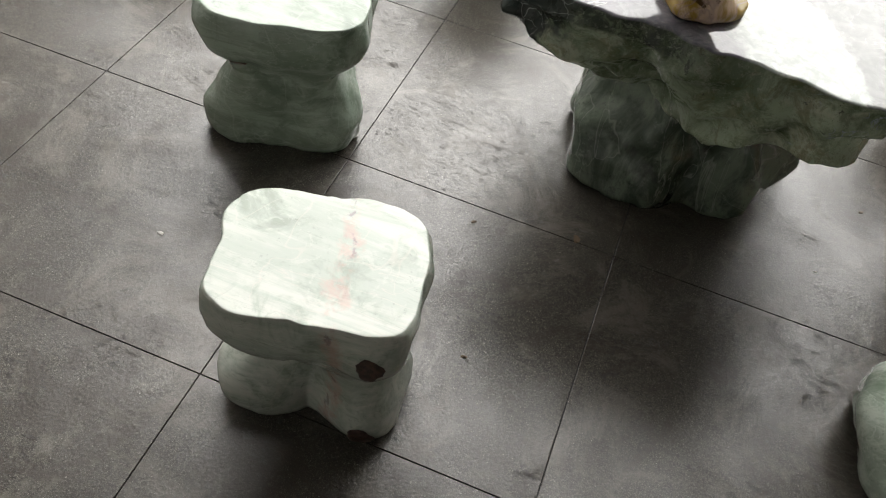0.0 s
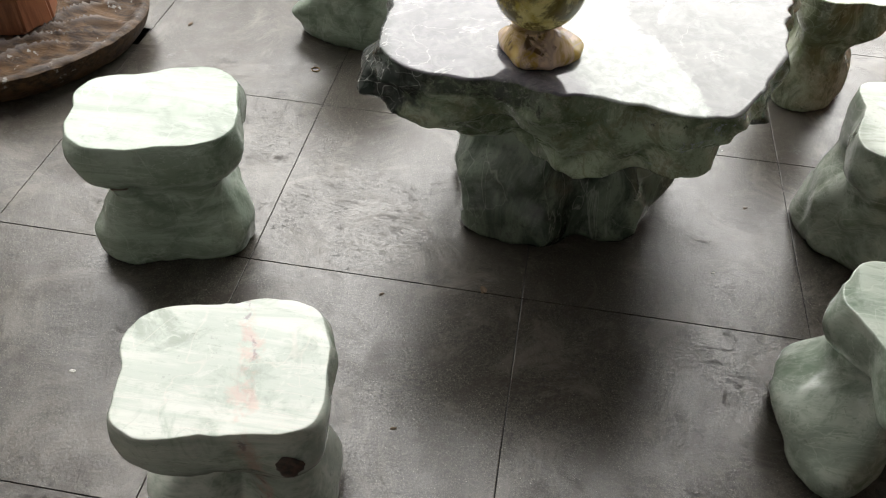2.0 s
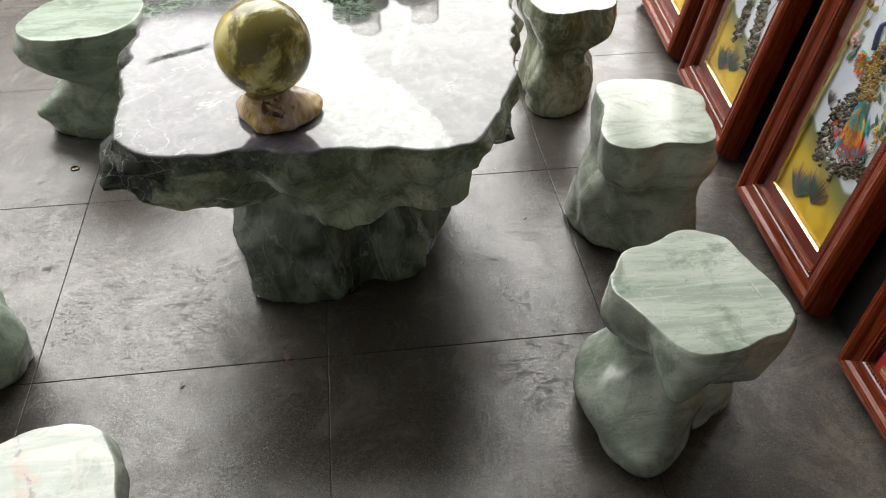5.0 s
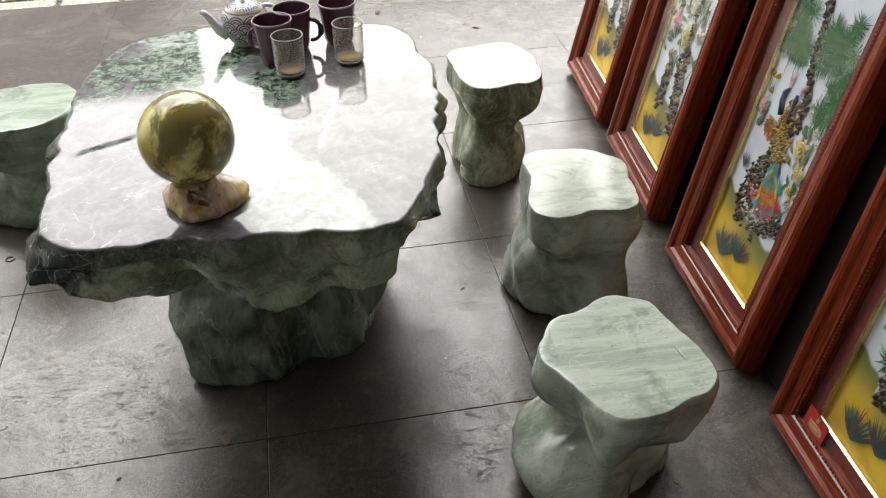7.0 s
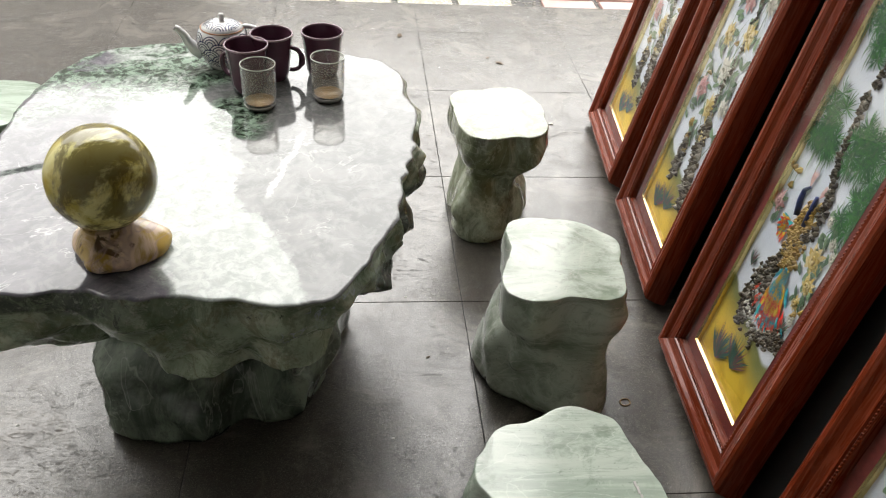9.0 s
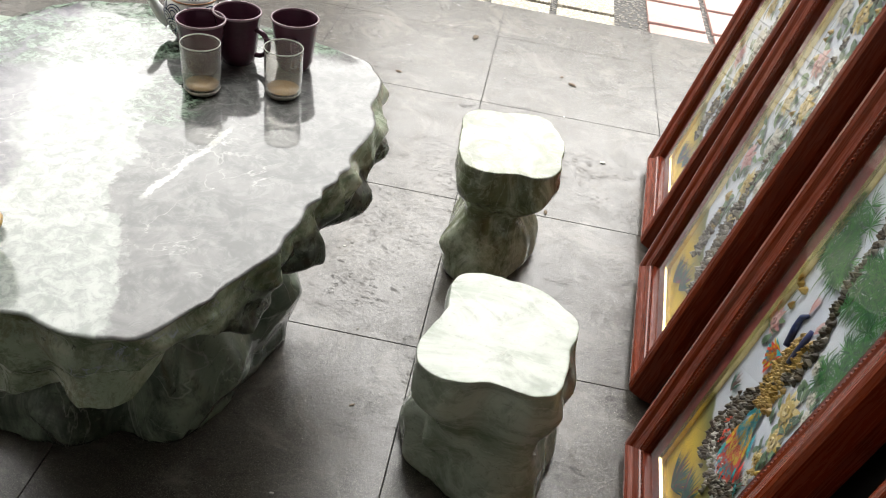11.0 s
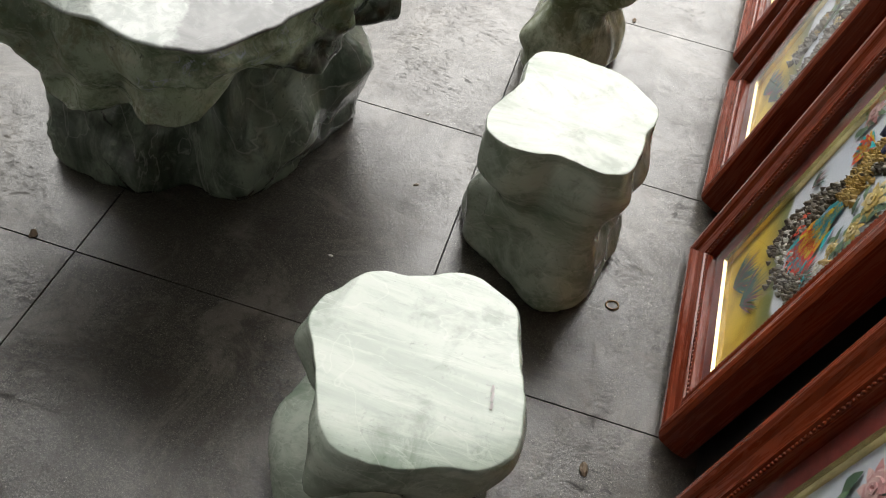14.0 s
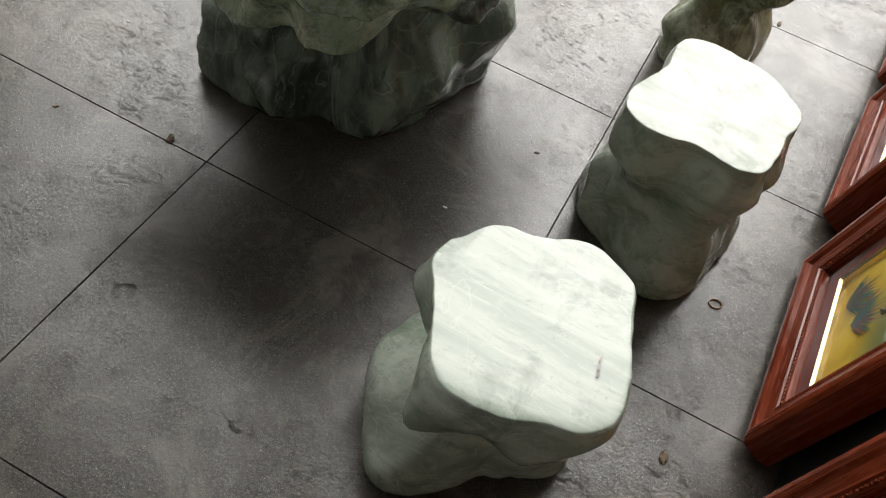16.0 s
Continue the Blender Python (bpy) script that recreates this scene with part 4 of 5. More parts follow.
def tumbler(at, fill):
    out = [(0.0, 0.0), (0.022, 0.0), (0.028, 0.002), (0.0325, 0.010), (0.0345, 0.030), (0.0352, 0.092), (0.0348, 0.0935), (0.0338, 0.0925), (0.0330, 0.030), (0.0305, 0.013), (0.024, 0.008), (0.0, 0.0075)]
    v, f = lathe(out)
    body = mesh_object("drinking_glass", v, f, GLASS)
    v, f = lathe([(0.0, 0.0082), (0.022, 0.0084), (0.0295, 0.0128), (0.0300, 0.0128 + fill), (0.0, 0.0122 + fill)])
    # opaque pale rings paint the glint at the rim and the thick heel
    lv, lf = lathe([(0.0351, 0.0925), (0.0355, 0.0937), (0.0346, 0.0946), (0.0337, 0.0937), (0.0341, 0.0925)])
    mesh_object("rim", lv, lf, GLASS_GLINT, body, "pale opaque ring for the glint on the rim")
    lv, lf = lathe([(0.0215, 0.0002), (0.0285, 0.0012), (0.0330, 0.0095), (0.0322, 0.0105), (0.0275, 0.0035), (0.0215, 0.0012)])
    mesh_object("heel", lv, lf, GLASS_GLINT, body, "pale opaque ring for the glint in the thick heel")
    mesh_object("tea_dregs", v, f, TEA, body, "brown tea dregs")
    body.location = at
    body.visible_shadow = False
    return tagged(body, "clear drinking glass with brown tea dregs, on the table", "glass", "glasses on the table")


tumbler((0.139, 0.586, 0.5408), 0.002)
tumbler((0.277, 0.628, 0.5408), 0.001)


def teapot(at, turn):
    prof = [(0.0, 0.002), (0.030, 0.001), (0.033, 0.0), (0.036, 0.004), (0.048, 0.022), (0.0555, 0.045), (0.0565, 0.058), (0.0540, 0.074), (0.0490, 0.084), (0.0450, 0.086)]
    v, f = lathe(prof, 56)
    body = mesh_object("teapot", v, f, PORCELAIN)
    rs, zs = [p[0] for p in prof[2:9]], [p[1] for p in prof[2:9]]
    # rows of overlapping wave arcs brushed round the belly
    verts, faces = [], []
    rows, cols = 5, 9
    for j in range(rows):
        for i in range(cols):
            for rad in (1.0, 0.68, 0.36):
                base = len(verts)
                for s in range(11):
                    t = math.pi * s / 10
                    for off in (-0.06, 0.06):
                        th = (i + 0.5 * (j % 2) + 0.5 * (rad + off) * math.cos(t)) * 2 * math.pi / cols
                        z = 0.012 + j * 0.0135 + 0.0165 * (rad + off) * math.sin(t)
                        z = min(z, 0.083)
                        r = float(np.interp(z, zs, rs)) + 0.0007
                        verts.append((r * math.cos(th), r * math.sin(th), z))
                faces += [(base + 2 * s, base + 2 * s + 1, base + 2 * s + 3, base + 2 * s + 2) for s in range(10)]
    mesh_object("wave_pattern", verts, faces, COBALT, body, "cobalt blue brushed wave arcs")
    v, f = lathe([(0.0452, 0.0862), (0.0475, 0.0865), (0.0475, 0.0880), (0.0440, 0.0885)], 48)
    mesh_object("lid_seat", v, f, RUST_GLAZE, body, "brown unglazed edge")
    v, f = lathe([(0.0435, 0.0875), (0.0430, 0.0905), (0.034, 0.0965), (0.020, 0.1005), (0.007, 0.102), (0.0055, 0.106), (0.0065, 0.114), (0.0045, 0.118), (0.0, 0.1185)], 48)
    lid = mesh_object("lid", v, f, PORCELAIN, body)
    lv, lf = [], []
    for i in range(7):
        for rad in (1.0, 0.65, 0.32):
            base = len(lv)
            for s in range(9):
                t = math.pi * s / 8
                for off in (-0.07, 0.07):
                    th = (i + 0.5 * (rad + off) * math.cos(t)) * 2 * math.pi / 7
                    r = 0.040 - 0.020 * (rad + off) * math.sin(t)
                    z = float(np.interp(-r, [-0.043, -0.034, -0.020, -0.007], [0.0905, 0.0965, 0.1005, 0.102])) + 0.0006
                    lv.append((r * math.cos(th), r * math.sin(th), z))
            lf += [(base + 2 * s, base + 2 * s + 1, base + 2 * s + 3, base + 2 * s + 2) for s in range(8)]
    mesh_object("lid_pattern", lv, lf, COBALT, lid, "cobalt blue arcs")
    path = [(-0.046, 0, 0.030), (-0.062, 0, 0.040), (-0.074, 0, 0.056), (-0.083, 0, 0.074), (-0.093, 0, 0.086), (-0.099, 0, 0.089)]
    v, f = sweep(path, [0.017, 0.0145, 0.0110, 0.0085, 0.0070, 0.0066], 16)
    mesh_object("spout", v, f, PORCELAIN, body)
    # the spout has no bore; a dark disc gives its inner shade
    v, f = sweep([(-0.0985, 0, 0.0885), (-0.0993, 0, 0.0892)], 0.0042, 12)
    mesh_object("spout_mouth", v, f, KNOT_AND_HOLLOW, body, "dark disc for the shaded spout opening")
    path = [(0.050 + 0.034 * math.sin(a), 0, 0.060 + 0.028 * math.cos(a)) for a in np.linspace(-0.25, math.pi + 0.1, 16)]
    v, f = sweep(path, 0.0052, 10, 1.3)
    mesh_object("handle", v, f, PORCELAIN, body)
    body.location, body.rotation_euler = at, (0, 0, radians(turn))
    return tagged(body, "white porcelain teapot with blue wave pattern on the table", "teapot")


teapot((0.045, 0.788, 0.5408), 8)


# ---------------------------------------------------------------- framed pictures leaning on the wall
WIDE, TALL = 0.44, 1.36
PROFILE = [(-0.014, -0.046), (-0.013, -0.030), (-0.004, -0.002), (0.004, 0.003), (0.013, 0.004), (0.021, 0.001), (0.028, -0.005), (0.044, -0.009), (0.050, -0.008), (0.053, -0.012), (0.060, -0.014), (0.061, -0.036)]


def inset_corner(side_u, side_v, a, w):
    low = a if a >= 0 else a * 0.5
    u = a if side_u == 0 else WIDE - a
    v = low if side_v == 0 else TALL - low
    return (u, v, w)


def rail(name, c0, c1, mat, parent):
    verts, faces, n = [], [], len(PROFILE)
    for c in (c0, c1):
        for a, w in PROFILE:
            verts.append(inset_corner(*c, a, w))
        verts.append(inset_corner(*c, 0.061, -0.052))
        verts.append(inset_corner(*c, -0.014, -0.052))
    n += 2
    for i in range(n):
        k = (i + 1) % n
        faces.append((i, k, n + k, n + i))
    faces += [tuple(range(n))[::-1], tuple(range(n, 2 * n))]
    ob = mesh_object(name, verts, faces, mat, parent, smooth=False)
    # a roped bead along the inner edge
    p0, p1 = Vector(inset_corner(*c0, 0.0555, -0.0112)), Vector(inset_corner(*c1, 0.0555, -0.0112))
    count = int((p1 - p0).length / 0.0085)
    d = (p1 - p0) / count
    side = Vector((d.y, -d.x, 0)).normalized()
    verts, faces = [], []
    for i in range(count):
        c = p0 + d * (i + 0.5)
        b = len(verts)
        t = d.normalized()
        for q in (t * 0.0048 + side * 0.0026, t * 0.001 - side * 0.0034, -t * 0.0048 - side * 0.0026, -t * 0.001 + side * 0.0034, Vector((0, 0, 0.0024)), Vector((0, 0, -0.004))):
            verts.append(c + q)
        faces += [(b, b + 3, b + 4), (b + 3, b + 2, b + 4), (b + 2, b + 1, b + 4), (b + 1, b, b + 4), (b + 3, b, b + 5), (b + 2, b + 3, b + 5), (b + 1, b + 2, b + 5), (b, b + 1, b + 5)]
    tagged(mesh_object("bead", verts, faces, mat, ob, "small carved rope bead"), kind="stuff")
    return ob


def ring_band(name, a0, a1, w0, w1, mat, parent, label=""):
    """A flat rectangular band between two insets of the frame."""
    verts, faces = [], []
    for a, w in ((a0, w0), (a1, w1)):
        verts += [(a, a, w), (WIDE - a, a, w), (WIDE - a, TALL - a, w), (a, TALL - a, w)]
    for i in range(4):
        k = (i + 1) % 4
        faces.append((i, k, 4 + k, 4 + i))
    return mesh_object(name, verts, faces, mat, parent, label, smooth=False)


W_ART = -0.0415


class Pieces:
    """Loose small pieces gathered into one relief."""

    def __init__(self, seed):
        self.v, self.f, self.r = [], [], random.Random(seed)

    def stroke(self, p, ang, length, width, lift=0.002):
        """A pointed leaf or brush stroke from p."""
        c, s = math.cos(ang), math.sin(ang)
        b = len(self.v)
        for t, h, w in ((0, 0.0, 0.25), (0.35, lift, 1.0), (0.7, lift, 0.8), (1.0, 0.0, 0.1)):
            for sg in (-1, 1):
                self.v.append((p[0] + c * t * length - s * sg * w * width / 2, p[1] + s * t * length + c * sg * w * width / 2, W_ART + 0.001 + h))
        self.f += [(b, b + 2, b + 3, b + 1), (b + 2, b + 4, b + 5, b + 3), (b + 4, b + 6, b + 7, b + 5)]

    def chip(self, p, size):
        """An angular stone chip."""
        b, r = len(self.v), self.r
        for i in range(5):
            a = 2 * math.pi * i / 5 + r.uniform(-0.3, 0.3)
            q = size * r.uniform(0.7, 1.2)
            self.v.append((p[0] + q * math.cos(a), p[1] + q * math.sin(a), W_ART))
        self.v.append((p[0] + r.uniform(-0.3, 0.3) * size, p[1] + r.uniform(-0.3, 0.3) * size, W_ART + size * r.uniform(0.7, 1.3)))
        self.f += [(b + i, b + (i + 1) % 5, b + 5) for i in range(5)]

    def trail(self, pts, width, count, size):
        """Chips strewn along a bent line."""
        for _ in range(count):
            t = self.r.uniform(0, len(pts) - 1.001)
            i, s = int(t), t % 1
            x = pts[i][0] * (1 - s) + pts[i + 1][0] * s + self.r.gauss(0, width)
            y = pts[i][1] * (1 - s) + pts[i + 1][1] * s + self.r.gauss(0, width)
            self.chip((x, y), size * self.r.uniform(0.6, 1.3))

    def flower(self, p, radius, rings=3):
        for k in range(rings):
            f = 1 - k / rings
            n = 9 - k
            for i in range(n):
                self.stroke(p, 2 * math.pi * (i + 0.5 * k) / n + self.r.uniform(-0.15, 0.15), radius * f, radius * 0.42 * (0.5 + 0.5 * f), 0.002 + 0.0018 * k)

    def tuft(self, p, radius, count, spread=math.pi, heading=math.pi / 2):
        for _ in range(count):
            self.stroke(p, heading + self.r.uniform(-spread, spread), radius * self.r.uniform(0.6, 1.1), radius * 0.055)

    def done(self, name, mat, parent, label):
        if self.v:
            tight = [(0.22 + (x - 0.22) * 0.90, y, z) for x, y, z in self.v]
            tagged(mesh_object(name, tight, self.f, mat, parent, label, smooth=False), kind="stuff")


def artwork(board, style):
    """A stone-chip relief: rocky stem, needles, blossoms, plume strokes and grass. Insets are from the frame's corner."""
    R = random.Random(40 + style)
    rock, gold, pine, leaf, plume, yel, whi, pnk, grass, red, teal = (Pieces(style * 10 + i) for i in range(11))
    grass.tuft((0.165, 0.112), 0.078, 70, 0.95)
    grass.tuft((0.235, 0.140), 0.074, 60, 0.95)
    if style == 0:
        # stony stem on the hill, rising into a bent trunk
        rock.trail([(0.180, 0.230), (0.155, 0.275), (0.160, 0.330), (0.185, 0.385)], 0.010, 220, 0.0058)
        rock.trail([(0.190, 0.250), (0.200, 0.330), (0.190, 0.400), (0.215, 0.450)], 0.007, 180, 0.0055)
        rock.trail([(0.240, 0.235), (0.300, 0.275), (0.340, 0.300)], 0.012, 220, 0.0058)
        whi.trail([(0.160, 0.300), (0.200, 0.250), (0.290, 0.290)], 0.012, 40, 0.0050)
        rock.trail([(0.215, 0.450), (0.255, 0.500), (0.245, 0.560), (0.215, 0.610), (0.200, 0.670), (0.185, 0.76), (0.21, 0.86), (0.27, 0.93), (0.25, 1.05)], 0.005, 430, 0.0065)
        gold.trail([(0.215, 0.520), (0.208, 0.480), (0.215, 0.440), (0.230, 0.420)], 0.013, 420, 0.0065)
        for i in range(420):
            a = -math.pi / 2 + 0.15 + R.gauss(0, 0.22)
            d = R.uniform(0, 0.115)
            who = R.choice((plume, teal, teal)) if d < 0.055 else (R.choice((red, plume)) if d < 0.09 else R.choice((red, red, teal)))
            who.stroke((0.240 + d * math.cos(a), 0.418 + d * math.sin(a)), a, 0.040, 0.0085)
        for i in range(120):
            a = math.pi * 1.25 + R.gauss(0, 0.28)
            d = R.uniform(0, 0.032)
            R.choice((plume, red, teal)).stroke((0.178 + d * math.cos(a), 0.475 + d * math.sin(a)), a, 0.028, 0.006)
        for dx in (0.0, 0.046):
            s = 1 if dx == 0.0 else -1
            path = [(0.180 + dx * 0.8, 0.492, W_ART + 0.002), (0.168 + dx, 0.520, W_ART + 0.003), (0.166 + dx, 0.540, W_ART + 0.003), (0.176 + dx * 0.7, 0.552, W_ART + 0.002)]
            v, f = sweep(path, [0.0062, 0.0055, 0.0048, 0.0030], 8)
            mesh_object("blue_stroke", v, f, ART_BLUE, board, "curved dark blue stroke")
            for k in range(5):
                pnk.stroke((0.168 + dx, 0.552), 1.35 + s * 0.12 * k, 0.034, 0.0055)
        for x, y, r in ((0.300, 0.468, 0.034), (0.322, 0.425, 0.024), (0.318, 0.380, 0.018)):
            yel.flower((x, y), r)
        for x, y in ((0.285, 0.545), (0.325, 0.520), (0.345, 0.50), (0.33, 0.35)):
            whi.flower((x, y), 0.016, 2)
        pnk.flower((0.098, 0.480), 0.026)
        for x, y in ((0.090, 0.552), (0.108, 0.555), (0.104, 0.520), (0.33, 0.36), (0.35, 0.38)):
            gold.chip((x, y), 0.010)
            leaf.stroke((x, y), -1.4, 0.045, 0.0025)
        for _ in range(46):
            leaf.stroke((R.uniform(0.270, 0.355), R.uniform(0.38, 0.55)), R.uniform(0, 6.28), R.uniform(0.02, 0.03), R.uniform(0.008, 0.013))
        for _ in range(8):
            leaf.stroke((R.uniform(0.085, 0.125), R.uniform(0.45, 0.50)), R.uniform(0, 6.28), 0.026, 0.010)
        grass.tuft((0.118, 0.330), 0.040, 30, 0.7)
        grass.tuft((0.320, 0.310), 0.040, 26, 0.8)
        for x, y in ((0.105, 0.625), (0.130, 0.66), (0.12, 0.70), (0.155, 0.64), (0.235, 0.685), (0.265, 0.66), (0.30, 0.675), (0.335, 0.60), (0.320, 0.57), (0.345, 0.64), (0.28, 0.72), (0.15, 0.83), (0.11, 0.86), (0.29, 0.86), (0.33, 0.90), (0.31, 0.97), (0.2, 0.98), (0.16, 1.05), (0.12, 1.1), (0.27, 1.12), (0.32, 1.14)):
            for _ in range(6):
                pine.tuft((x + R.gauss(0, 0.015), y + R.gauss(0, 0.015)), 0.036, 34)
            for _ in range(5):
                leaf.stroke((x + R.gauss(0, 0.02), y - 0.01), -math.pi / 2 + R.gauss(0, 0.1), R.uniform(0.03, 0.055), 0.004)
    else:
        shift = (0.0, 0.0, 0.004, 0.012)[style]
        rock.trail([(0.190, 0.230), (0.182, 0.280), (0.186, 0.330)], 0.010, 170, 0.0085)
        rock.trail([(0.320, 0.215), (0.300, 0.270), (0.275, 0.330), (0.262, 0.410)], 0.013, 300, 0.0085)
        rock.trail([(0.262, 0.41), (0.245, 0.52), (0.262, 0.64), (0.235, 0.78), (0.262, 0.92)], 0.004, 240, 0.0060)
        for x, y, r, who in ((0.175, 0.330, 0.020, gold), (0.160, 0.365, 0.018, gold), (0.188, 0.300, 0.014, gold), (0.225, 0.435, 0.040, yel), (0.262, 0.370, 0.026, yel), (0.125, 0.450, 0.038, pnk), (0.215, 0.535, 0.042, whi), (0.300, 0.470, 0.030, whi),
                             (0.145, 0.600, 0.034, yel), (0.260, 0.640, 0.040, yel), (0.180, 0.700, 0.036, pnk), (0.300, 0.730, 0.034, whi), (0.130, 0.79, 0.032, whi), (0.24, 0.82, 0.038, yel), (0.17, 0.92, 0.036, whi), (0.29, 0.95, 0.034, pnk), (0.22, 1.05, 0.038, yel)):
            who.flower((x + shift, y + shift), r, 4)
        for _ in range(150):
            leaf.stroke((R.uniform(0.10, 0.33), R.uniform(0.33, 1.12)), R.uniform(0, 6.28), R.uniform(0.028, 0.050), R.uniform(0.011, 0.019))
        for _ in range(30):
            leaf.stroke((R.uniform(0.12, 0.33), R.uniform(0.3, 1.05)), R.uniform(1.0, 2.2), R.uniform(0.06, 0.12), 0.004)
        for _ in range(14):
            gold.chip((R.uniform(0.10, 0.33), R.uniform(0.45, 1.1)), 0.009)
        if style == 3:
            for x, y in ((0.16, 0.30), (0.2, 0.36), (0.3, 0.33), (0.28, 0.25)):
                for _ in range(5):
                    pine.tuft((x + R.gauss(0, 0.016), y + R.gauss(0, 0.02)), 0.042, 30)
    for who, name, mat, label in ((rock, "stone_chips", ART_ROCK, "dark crushed stone stem"), (gold, "golden_chips", ART_GOLD, "golden stone chips"), (pine, "needles", ART_PINE, "dark green needle tufts"),
                                  (leaf, "leaves", ART_LEAF, "grey-green leaves"), (plume, "plume_strokes", ART_PLUME, "bright yellow strokes"), (red, "red_strokes", ART_RED, "bright red strokes"), (teal, "teal_strokes", ART_TEAL, "bright teal strokes"), (yel, "yellow_blossom", ART_YELLOW, "yellow blossoms"),
                                  (whi, "white_blossom", ART_WHITE, "white blossoms"), (pnk, "pink_blossom", ART_PINK, "pink blossoms"), (grass, "grass_tufts", ART_GRASS, "teal and red grass tufts")):
        who.done(name, mat, board, label)


def framed_picture(corner, yaw, lean, style, label):
    thing = tagged(new("framed_picture"), label, "framed picture", "pictures leaning on the wall")
    rail("rail_left", (0, 0), (0, 1), RAIL_V, thing)
    rail("rail_top", (0, 1), (1, 1), RAIL_H, thing)
    rail("rail_right", (1, 1), (1, 0), RAIL_V, thing)
    rail("rail_bottom", (1, 0), (0, 0), RAIL_H, thing)
    ring_band("mat_board", 0.058, 0.0910, -0.0300, -0.0300, MAT_RED, thing, "maroon mat board")
    ring_band("gold_fillet", 0.0905, 0.0938, -0.0290, -0.0338, GOLD, thing, "thin gold fillet")
    ring_band("gold_edge", 0.0938, 0.0942, -0.0338, -0.0435, GOLD, thing, "gold inner edge")
    board = mesh_object("picture_board", [(0.072, 0.072, -0.043), (WIDE - 0.072, 0.072, -0.043), (WIDE - 0.072, TALL - 0.072, -0.043), (0.072, TALL - 0.072, -0.043)], [(0, 1, 2, 3)], CANVAS, thing, "pale silk ground with a yellow hill", smooth=False)
    artwork(board, style)
    part("backing_board", box((WIDE + 0.01, TALL + 0.005, 0.005), (WIDE / 2, TALL / 2, -0.0560)), BLACK_METAL, thing, "black backing board")
    pane = mesh_object("glass_pane", [(0.057, 0.057, -0.0200), (WIDE - 0.057, 0.057, -0.0200), (WIDE - 0.057, TALL - 0.057, -0.0200), (0.057, TALL - 0.057, -0.0200)], [(0, 1, 2, 3)], PANE, thing, "clear glass pane", smooth=False)
    pane.visible_shadow = False
    a, t = radians(yaw), radians(lean)
    u = Vector((-math.sin(a), -math.cos(a), 0))
    out = Vector((-math.cos(a), math.sin(a), 0))
    v = -out * math.sin(t) + Vector((0, 0, math.cos(t)))
    w = u.cross(v)
    m = Matrix((u, v, w)).transposed().to_4x4()
    m.translation = corner
    thing.matrix_world = m
    return thing


framed_picture((1.142, 1.574, 0.027), 4.6, 11.5, 1, "red-framed stone relief with blossoms, leaning on the wall")
framed_picture((1.098, 1.020, 0.027), 4.6, 10.0, 2, "red-framed stone relief with pale chrysanthemums, leaning on the wall")
framed_picture((1.050, 0.424, 0.027), 2.2, 9.2, 0, "red-framed stone relief with pines and bright plumes, leaning")
f4 = framed_picture((1.036, -0.160, 0.027), 1.5, 6.8, 3, "red-framed stone relief with a red card, leaning")
card = part("red_card", box((0.066, 0.046, 0.0012), (0.108, 0.085, -0.0170)), CARD_RED, f4, "small red paper card with gold print")
for du, dv, w, h in ((0.0, 0.012, 0.010, 0.010), (0.0, -0.002, 0.040, 0.002), (-0.006, -0.011, 0.026, 0.008), (0.020, -0.011, 0.020, 0.008), (0.0, -0.020, 0.036, 0.0018)):
    part("gold_print", box((w, h, 0.0006), (0.108 + 0.75 * du, 0.085 + 0.85 * dv, -0.0161)), GOLD, card)

# black sheet added behind the frames to darken the gaps between them
board = tagged(part("display_board", box((0.02, 2.05, 1.34), (0, 0, 0.67)), BLACK_METAL), "black sheet added behind the leaning pictures to darken the gaps", "display board")
board.matrix_world = pose(1.150, 0.45, 0.003, 0, 9.3, -4.2)

# ---------------------------------------------------------------- bark slab with a wooden block on it
def bark_slab():
    thing = tagged(new("bark_slab"), "weathered dark wooden slab with wavy layers and a raised rim", "wood slab")
    verts, faces, n, rings = [], [], 240, 96
    for j in range(rings):
        s = j / (rings - 1)
        for i in range(n):
            a = 2 * math.pi * i / n
            edge = 1 + 0.02 * math.sin(3 * a + 1) + 0.015 * math.sin(5 * a)
            f = min(1.0, s / 0.75)
            x, y = 0.51 * edge * math.cos(a) * f, 0.425 * edge * math.sin(a) * f
            if s <= 0.75:
                # stepped wavy layers inside a raised rim
                q = y * 15.0 + 0.9 * math.sin(x * 13 + 2.0 * noise.noise(Vector((x * 3, y * 3, 1)))) + 1.5 * noise.noise(Vector((x * 3, y * 5, 0)))
                step = q - math.floor(q)
                z = 0.072 + 0.022 * (1 - f * f) + 0.020 * step ** 3 * (1 - f ** 8) + 0.006 * noise.noise(Vector((x * 14, y * 40, 0)))
                z += 0.022 * math.exp(-((f - 0.97) / 0.05) ** 2)
            else:
                k = (s - 0.75) / 0.25
                x, y = x * (1 + 0.02 * math.sin(k * 3.1) - 0.10 * k), y * (1 + 0.02 * math.sin(k * 3.1) - 0.12 * k)
                z = 0.092 * (1 - k) + 0.004 * k + 0.003 * noise.noise(Vector((a * 9, k * 3, 0)))
            verts.append((x, y, z))
    for j in range(rings - 1):
        for i in range(n):
            k = (i + 1) % n
            faces.append((j * n + i, (j + 1) * n + i, (j + 1) * n + k, j * n + k))
    mesh_object("bark_top", verts, faces, BARK, thing)
    thing.matrix_world = pose(-1.685, 0.725, 0.002)
    return thing


bark_slab()
bm = bmesh.new()
bmesh.ops.create_cone(bm, segments=8, radius1=0.13, radius2=0.115, depth=0.24, cap_ends=True)
bmesh.ops.bevel(bm, geom=bm.edges[:], offset=0.008, segments=2, affect="EDGES")
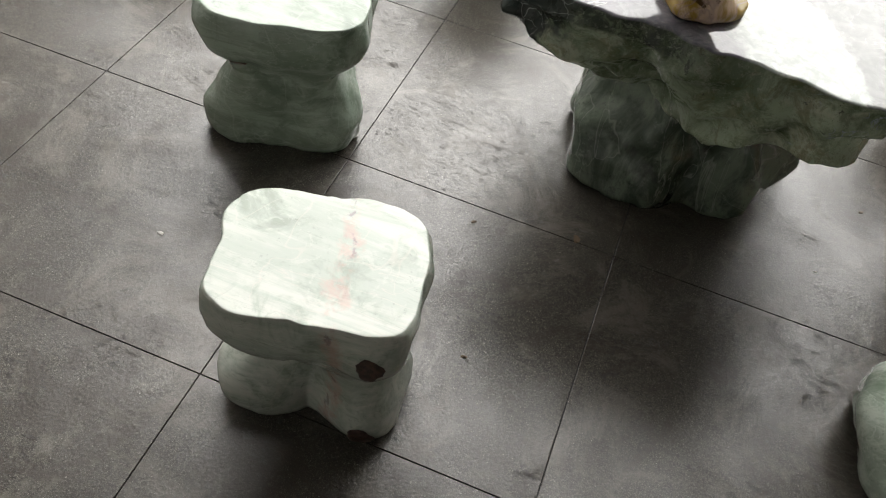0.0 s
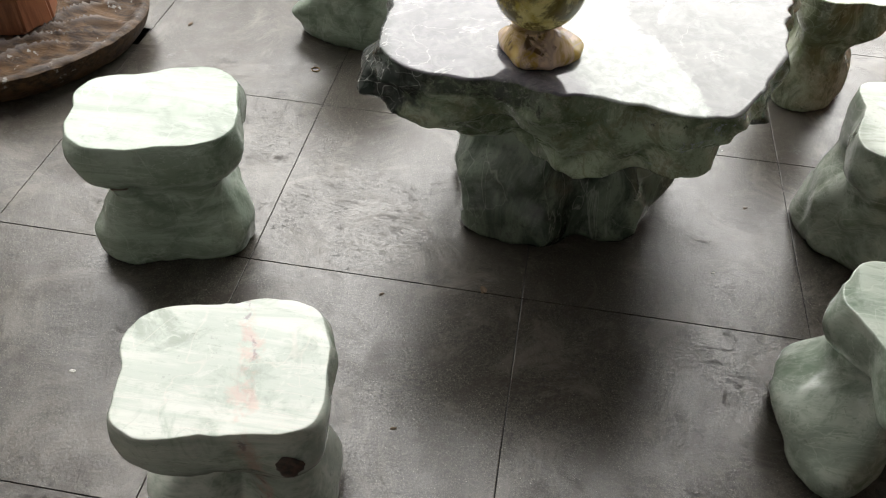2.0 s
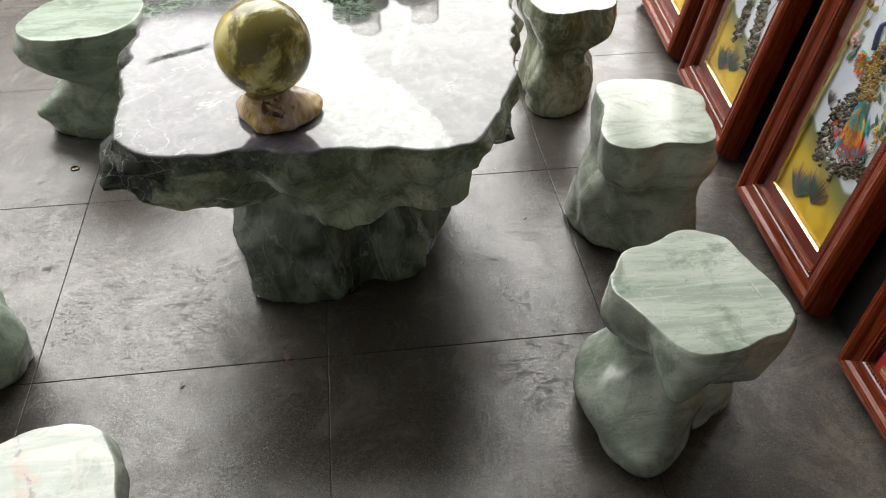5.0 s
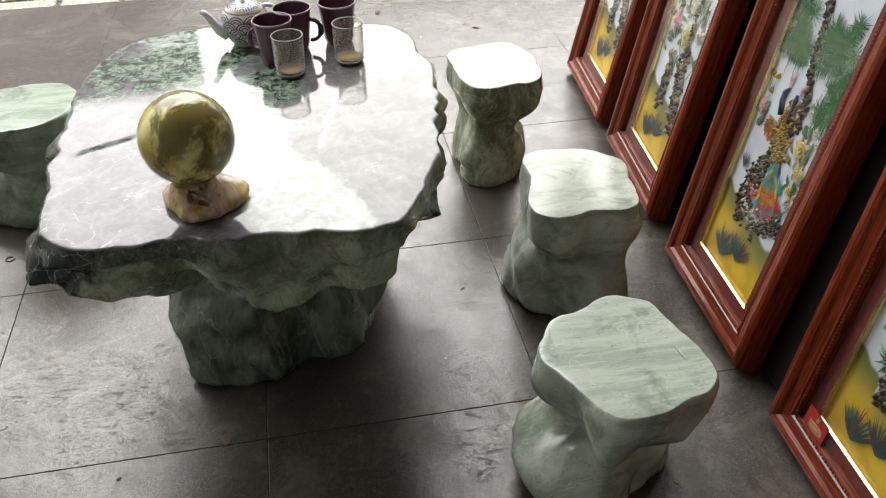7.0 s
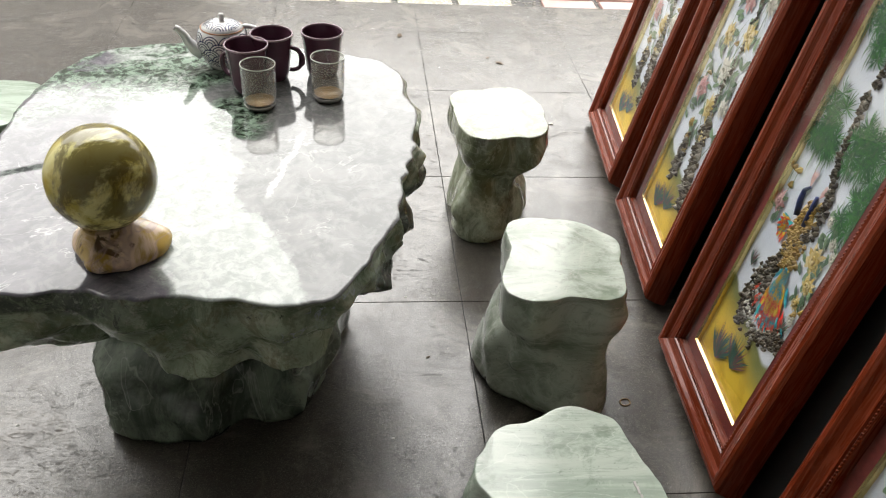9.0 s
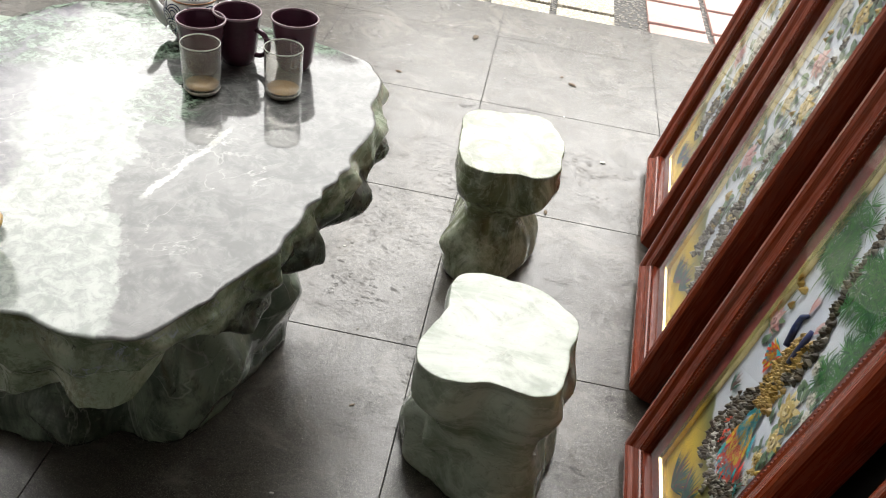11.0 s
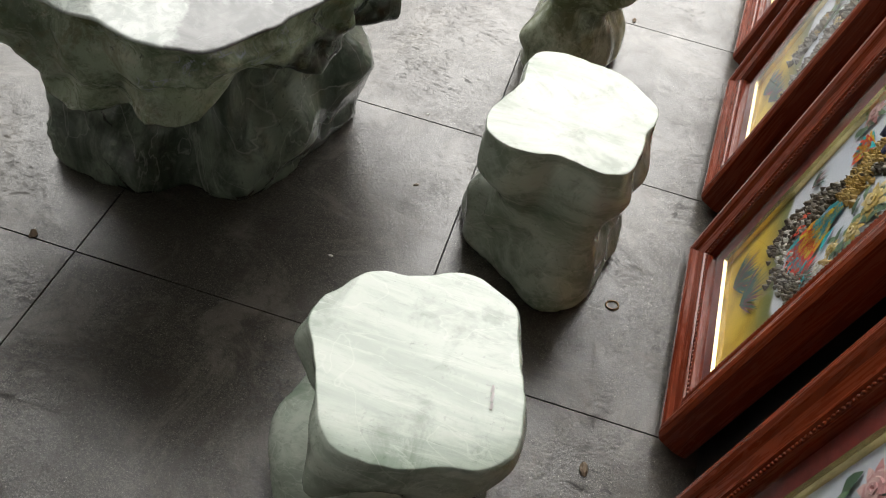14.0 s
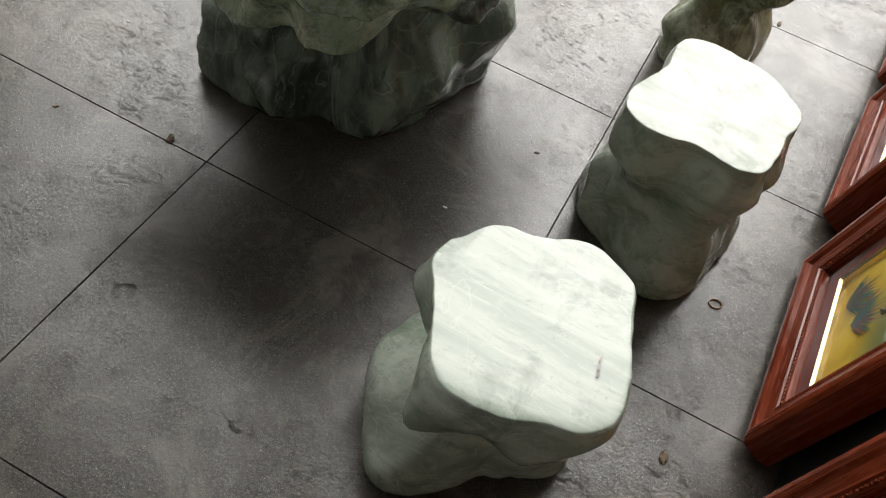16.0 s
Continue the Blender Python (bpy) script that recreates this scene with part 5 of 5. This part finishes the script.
block = tagged(part("wooden_block", bm, BLOCK_WOOD), "reddish eight-sided wooden block standing on the bark slab", "wooden block")
block.location = (-1.52, 0.70, 0.215)


# ---------------------------------------------------------------- rubber bands and crumbs on the floor
def band(at, rx, ry, turn):
    path = [(rx * math.cos(a), ry * math.sin(a), 0.0016) for a in np.linspace(0, 2 * math.pi, 33)]
    v, f = sweep(path, 0.0016, 8)
    ob = mesh_object("rubber_band", v, f[:-2], RUBBER)
    ob.location, ob.rotation_euler = at, (0, 0, radians(turn))
    return tagged(ob, "small tan rubber band lying on the floor tile", "rubber band", "rubber bands on the floor")


band((0.927, 0.246, 0), 0.012, 0.010, 30)
band((-0.665, 0.761, 0), 0.011, 0.010, 10)


def crumb(at, size, mat, label, seed, flat=0.35):
    bm = bmesh.new()
    bmesh.ops.create_icosphere(bm, subdivisions=2, radius=size)
    rnd = random.Random(seed)
    for v in bm.verts:
        v.co *= 1 + 0.45 * noise.noise(v.co * (1.6 / size) + Vector((seed, 0, 0)))
        v.co.z *= flat
    low = min(v.co.z for v in bm.verts)
    bmesh.ops.translate(bm, vec=(0, 0, -low), verts=bm.verts)
    bmesh.ops.scale(bm, vec=(1.5, 0.8, 1), verts=bm.verts)
    ob = part("crumb", bm, mat)
    ob.location, ob.rotation_euler = at, (0, 0, rnd.uniform(0, 6))
    return tagged(ob, label, "crumb", "crumbs on the floor")


LEAFY, WHITE = "dry brown leaf crumb lying on the floor", "small white chip lying on the floor"
for k, (x, y, s) in enumerate(((-0.083, 0.006, 0.008), (-0.294, -0.047, 0.004), (0.90, 2.05, 0.010), (0.86, 2.10, 0.007), (-1.10, 0.92, 0.007), (0.50, 0.40, 0.004), (0.93, -0.10, 0.009), (0.79, -0.27, 0.004), (0.52, 2.3, 0.012), (0.3, 1.9, 0.008), (-0.20, -0.37, 0.004), (0.02, 1.0, 0.004), (-1.1, 0.45, 0.006), (0.85, 1.22, 0.007))):
    crumb((x, y, 0), s, DEBRIS, LEAFY, k, 0.25)
for k, (x, y, s) in enumerate(((-0.83, -0.36, 0.0045), (1.01, 1.55, 0.006), (0.66, 2.0, 0.003), (-0.35, 0.22, 0.0025), (0.41, 0.16, 0.003), (0.36, 0.9, 0.003), (0.88, 1.8, 0.003), (-0.95, 0.62, 0.0035), (0.46, 0.62, 0.0025), (-0.6, -0.2, 0.002))):
    crumb((x, y, 0), s, CHIP, WHITE, 30 + k, 0.3)


# ---------------------------------------------------------------- tiles, one by one
def tile_mesh(name, sx, sy, h, mat, bevel=0.0008):
    bm = box((sx, sy, h), (0, 0, -h / 2), bevel)
    me = bpy.data.meshes.new(name)
    bm.to_mesh(me)
    bm.free()
    me.materials.append(mat)
    return me


full, edge = tile_mesh("floor_tile", 0.5982, 0.5982, 0.012, TILE), tile_mesh("edge_tile", 0.5982, 0.323, 0.012, TILE)
short = tile_mesh("short_tile", 0.5982, 0.5552, 0.012, TILE)
for i in range(-9, 3):
    for j in range(-6, 5):
        if (i, j) == (-3, 1):
            continue
        t = new("floor_tile", full if j < 3 else short if j == 3 else edge)
        t.location = (0.6 * i + 0.3, 0.6 * j + 0.3 if j < 3 else 2.0785 if j == 3 else 2.5195, 0)
        t.parent = floor

notched = part("floor_tile", slab_round_hole(-1.7991, -1.2009, 0.6009, 1.1991, -0.012, 0.0, (HOLE[0], -1.2030, HOLE[2], HOLE[3])), TILE, floor, "tile with a rectangular hole cut at its edge")

pink, cream = tile_mesh("pink_tile", 0.25, 0.25, 0.03, PINK_TILE, 0.003), tile_mesh("cream_tile", 0.25, 0.25, 0.03, CREAM_TILE, 0.003)
for i in range(-9, 4):
    for j in range(6):
        for data, x0 in ((pink, 1.34), (cream, 0.94)):
            if (data is pink) == (i >= 0):
                t = new("patio_tile", data)
                t.location = (x0 + 0.28 * i if i >= 0 else x0 + 0.28 * (i + 1), 2.58 + 0.28 * j + (0.14 if j == 0 else 0.14), -0.025)
                t.parent = patio
